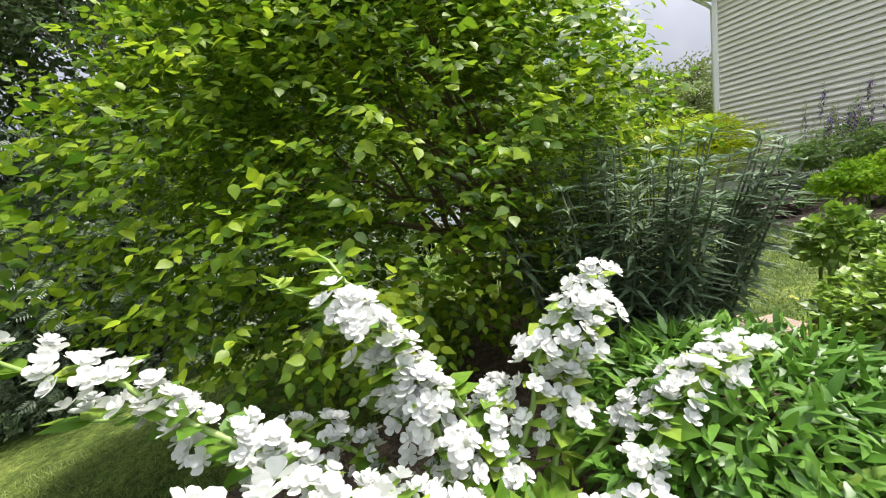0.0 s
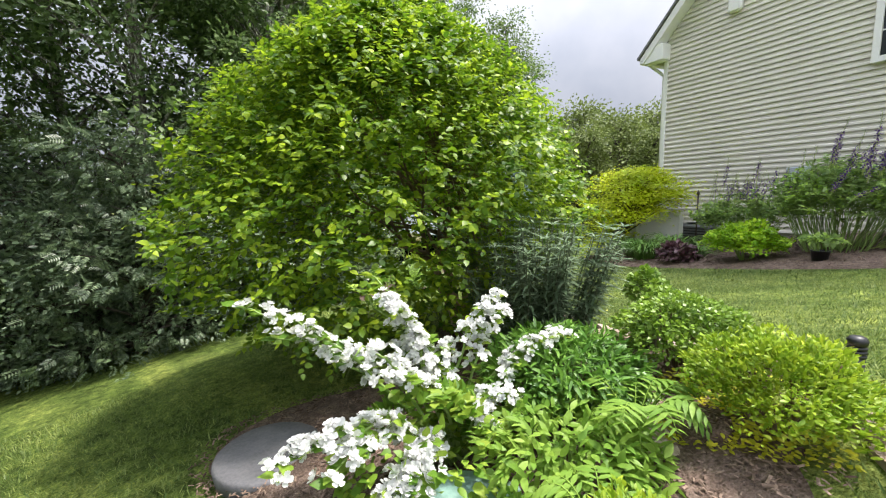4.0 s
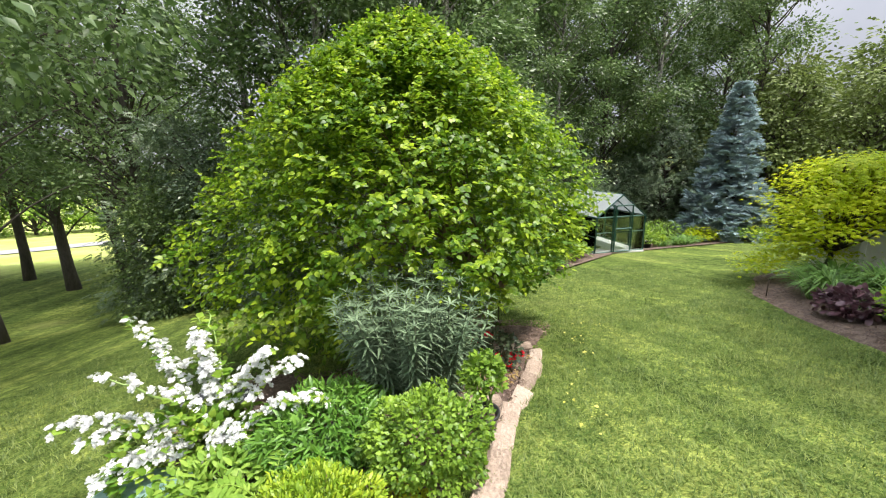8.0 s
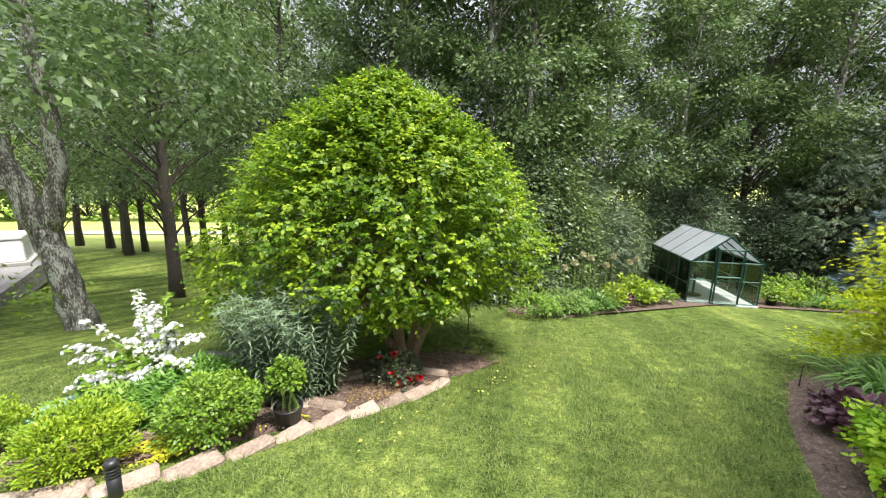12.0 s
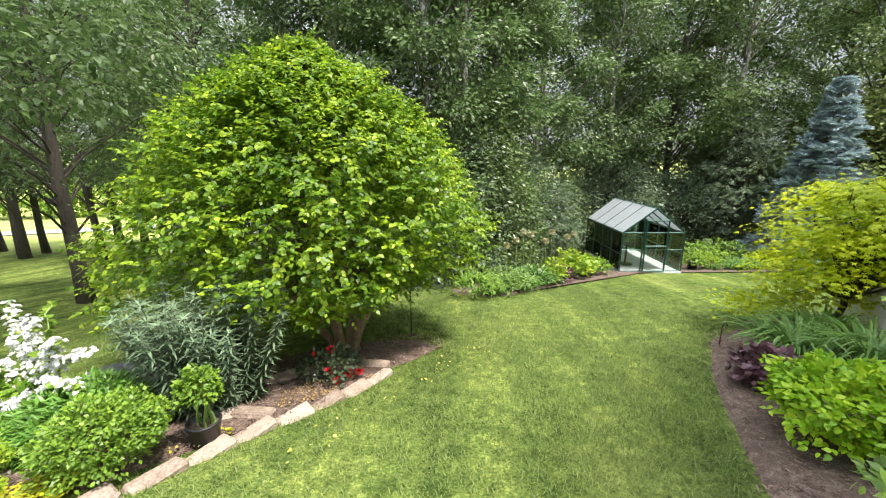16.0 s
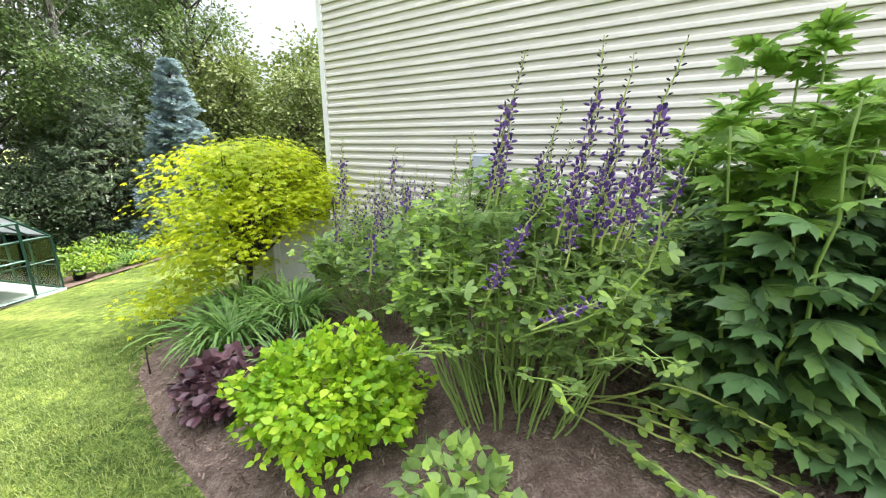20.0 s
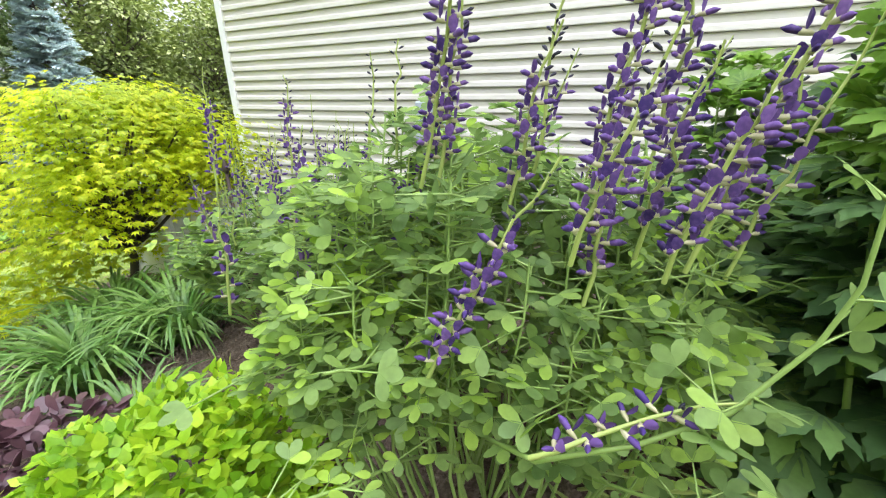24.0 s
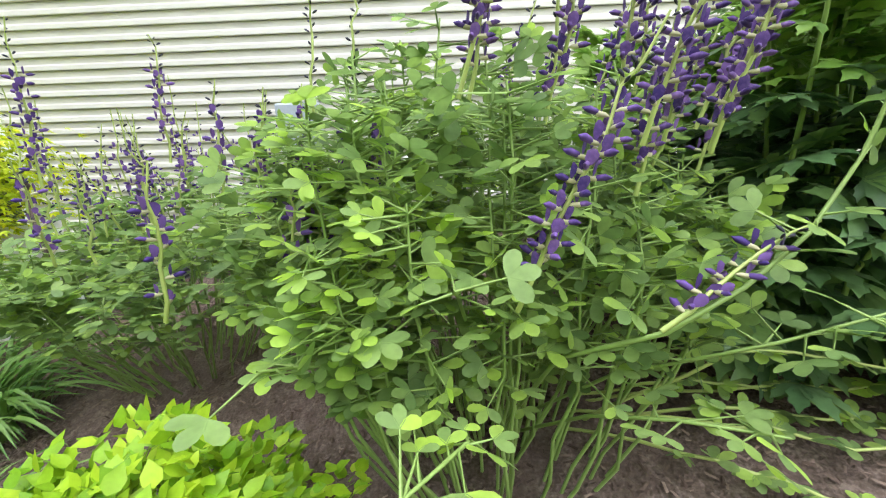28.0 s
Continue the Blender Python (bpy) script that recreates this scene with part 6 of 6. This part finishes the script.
grove = wood_tree("grove_tree", "slender dark-trunked tree standing on the shaded lawn", 11, 2.8, 3.2, 80, 170, 0.115, FLAT, M_WOODS[0], M_BARKD, 0.20, 0.5)
grove2 = wood_tree("grove_tree", "slender dark-trunked tree with light foliage on the shaded lawn", 12, 2.5, 3.8, 70, 170, 0.115, FLAT, M_WOODS[1], M_BARKD, 0.17, 0.6)
for k, (x, y, s) in enumerate(((-9.5, 12.1, 1.0), (-16.2, 19.3, 1.0), (-20.2, 19.3, 1.1), (-21.3, 20.1, 1.05), (-23.6, 21.0, 1.1), (-20.8, 20.8, 1.0), (-18.8, 23, 1.1), (-26, 21, 1.2), (-12.5, 18.8, 1.0), (-16, 21.5, 1.1), (-11.5, 21, 1.1), (-9.8, 17.5, 1.0), (-8, 15.8, 1.0), (-13.5, 23.5, 1.2), (-17, 14.2, 0.9), (-23, 16.5, 1.1), (-10.5, 25, 1.1))):
    place(grove if k % 2 == 0 else grove2, x, y, s, "trees of the grove")
for x, y, s in ((-6.3, 13.0, 0.7), (-5.8, 12.7, 0.75)):
    place(low_protos[2], x, y, s, "bushes at the woods' edge")
far_bush = wood_tree("hedge_bush", "sunlit bush beyond the meadow", 5, 3.2, 0.3, 90, 40, 0.3, FLAT, M_BOX, M_BARKD, 0.1)
for k in range(15):
    a = radians(-78 + 5.2 * k)
    place(far_bush, 62 * math.sin(a), 62 * math.cos(a), RNG.uniform(1.0, 1.7), "bushes beyond the meadow")
lane_v = [(x, y, gz(x, y) + 0.06) for k in range(25) for x, y in ((-60 + 50 * k / 24, 6 + 43.5 * k / 24), (-57 + 49 * k / 24, 4 + 43 * k / 24))]
road = part("lane", Buf().add(lane_v, [(2 * k, 2 * k + 1, 2 * k + 3, 2 * k + 2) for k in range(24)]), M_ROAD, None)
tagged(road, "pale asphalt lane across the meadow", "road", kind="structure")

nb = thing("neighbour_house", "grey house with horizontal siding and a shingle roof", "house")
na, nb_ = np.array([-13.17, 8.88]), np.array([-17.3, 12.35])
nd = unit(nb_ - na)
NM = Matrix(((nd[0], -nd[1], 0, nb_[0]), (nd[1], nd[0], 0, nb_[1]), (0, 0, 1, -0.06), (0, 0, 0, 1)))
nb.matrix_world = NM
part("wall", slab(-9, 0, 0.0, 7.0, -2.2, 1.35, 0.01), M_GREYSIDE, nb, smooth=False)
for k in range(21):
    part("siding_board", slab(-8.98, -0.08, -0.02, 0.0, -1.10 + k * 0.115, -1.10 + k * 0.115 + 0.108, 0.006), M_GREYSIDE, nb, smooth=False)
part("corner_trim", slab(-0.09, 0.02, -0.03, 0.1, -1.12, 1.3, 0.004), M_TRIM, nb, smooth=False)
v = [(-9.2, -0.45, 1.25), (0.4, -0.45, 1.25), (-1.6, 3.5, 3.6), (-9.2, 3.5, 3.6), (-9.2, -0.45, 1.33), (0.4, -0.45, 1.33), (-1.6, 3.5, 3.7), (-9.2, 3.5, 3.7), (0.4, 7.4, 1.25), (0.4, 7.4, 1.33)]
part("roof", Buf().add(v, [(0, 1, 2, 3), (7, 6, 5, 4), (0, 4, 5, 1), (1, 8, 2), (5, 6, 9), (1, 5, 9, 8)]), M_SHINGLE, nb, "grey shingle roof", smooth=False)
for k in range(19):
    u, w = k / 19, (k + 1.12) / 19
    p0, p1 = (-0.46 + 3.96 * u, 1.345 + 2.37 * u), (-0.46 + 3.96 * w, 1.335 + 2.37 * w)
    cv = [(-9.2, p0[0], p0[1]), (0.4 - 2 * u, p0[0], p0[1]), (0.4 - 2 * w, p1[0], p1[1]), (-9.2, p1[0], p1[1])]
    cv += [(a, b, c + 0.022 * (i < 2)) for i, (a, b, c) in enumerate(cv)]
    part("shingle_course", Buf().add(cv, [(4, 5, 6, 7), (0, 1, 5, 4), (1, 2, 6, 5)]), M_SHINGLE, nb, smooth=False)
part("fascia", slab(-9.2, 0.4, -0.47, -0.43, 1.17, 1.31, 0.004), M_TRIM, nb, smooth=False)
ret = thing("retaining_wall", "low grey block retaining wall beside the neighbour's house", "wall", kind="structure")
block_mesh = slab(-0.175, 0.175, -0.12, 0.12, 0, 0.155, 0.012).mesh("block", M_BLOCK, False)
R0, R1, R2 = np.array([-13.6, 6.9]), np.array([-11.2, 8.62]), np.array([-14.6, 11.96])
for q0, q1 in ((R0, R1), (R1, R2)):
    d = unit(q1 - q0)
    n = int(np.linalg.norm(q1 - q0) / 0.36)
    for row in range(4):
        for k in range(n + 1):
            p = q0 + d * (0.36 * k + 0.18 * (row % 2))
            ob = part("block", block_mesh, M_BLOCK, ret)
            ob.matrix_world = pose(p[0], p[1], -1.78 + 0.16 * row, 0, 0, math.degrees(math.atan2(d[1], d[0])))
gravel = part("gravel_bed", prism([R0 + [-0.1, 0.15], R1 + [-0.15, 0.0], R2 + [-0.1, -0.05], np.array([-17.6, 13.6]), np.array([-17.6, 12.6]), np.array([-13.17, 8.9])], -2.4, -1.17), M_GRAVEL, None, smooth=False)
tagged(gravel, "grey gravel strip behind the retaining wall", "gravel", kind="structure")
gen = thing("generator", "pale grey standby generator on a gravel strip", "generator")
gm = Matrix.Translation((-15.3, 11.65, -1.17)) @ Matrix.Scale(1.1, 4) @ Matrix.Rotation(math.atan2(nd[1], nd[0]), 4, "Z")
part("base", slab(-0.75, 0.75, -0.45, 0.45, 0, 0.1, 0.01, m=gm), M_CONC, gen, smooth=False)
part("housing", slab(-0.62, 0.62, -0.34, 0.34, 0.1, 0.75, 0.03, m=gm), M_TRIM, gen, smooth=False)
part("lid", slab(-0.65, 0.65, -0.37, 0.37, 0.75, 0.86, 0.04, m=gm), M_TRIM, gen, smooth=False)
for k in range(6):
    part("louver", slab(-0.5, 0.3, -0.35, -0.34, 0.2 + 0.07 * k, 0.225 + 0.07 * k, 0.002, m=gm), M_GREYSIDE, gen, smooth=False)

lp = thing("lamp_post", "slim grey lamp post by the meadow lane", "lamp post")
px, py = -21.5, 20.4
part("pole", tube([(px, py, gz(px, py)), (px, py, gz(px, py) + 1.75)], 0.05, 8), M_TRIM, lp)
part("lantern", lathe([(0.07, 1.75), (0.13, 1.85), (0.15, 2.05), (0.17, 2.08), (0.05, 2.2), (0.01, 2.24)], 10, at=(px, py, gz(px, py))), M_METAL, lp)
for x, y in ((2.15, 10.42), (7.3, 13.72)):
    pot = part("plant_pot", lathe([(0.10, -0.02), (0.125, 0.2), (0.135, 0.2), (0.135, 0.23), (0.115, 0.23), (0.10, 0.15)], 18, at=(x, y, gz(x, y) + 0.03)), M_BLACK, None)
    tagged(pot, "black nursery pot standing in the back bed", "pot")
pole = thing("thin_pole", "thin dark metal pole standing under the tree", "pole")
part("rod", tube([(0.32, 7.25, gz(0.32, 7.25) - 0.05), (0.32, 7.25, 0.8)], 0.006, 6), M_METAL, pole)
part("foot", lathe([(0.05, 0.0), (0.05, 0.01), (0.01, 0.015)], 12, at=(0.32, 7.25, gz(0.32, 7.25))), M_METAL, pole)

# ---- grass blades near the walk ----
def blades(count, lo, hi, beds, size, name):
    p = np.array(lo) + RNG.random((count, 2)) * (np.array(hi) - np.array(lo))
    for o in beds:
        p = p[~inside(o, p)]
    k = len(p)
    a = RNG.random(k) * 6.283
    tpl = (np.array([(0, -0.06, 0), (0, 0.06, 0), (0.55, 0.045, 0.06), (0.55, -0.045, 0.06), (1.0, 0, 0.22)]), [(0, 1, 2, 3), (3, 2, 4)])
    ax = np.c_[np.cos(a) * 0.6, np.sin(a) * 0.6, np.ones(k)] + RNG.normal(0, 0.15, (k, 3))
    b = scatter(tpl, np.c_[p, ground_z(p[:, 0], p[:, 1]) - 0.004], ax, np.c_[np.cos(a), np.sin(a), np.zeros(k)], RNG.uniform(0.6, 1.2, k) * size)
    return tagged(part(name, b, M_GRASS, None, smooth=False), "short mown grass blades of the lawn", "grass", kind="stuff")


blades(85000, (-0.9, 2.6), (3.4, 7.0), (left_o, right_o), 0.04, "lawn_grass")
blades(40000, (-0.5, 6.6), (4.5, 10.5), (left_o, right_o, back_o), 0.045, "lawn_grass")
blades(40000, (-5.5, 3.2), (-1.5, 9.0), (left_o,), 0.045, "lawn_grass")
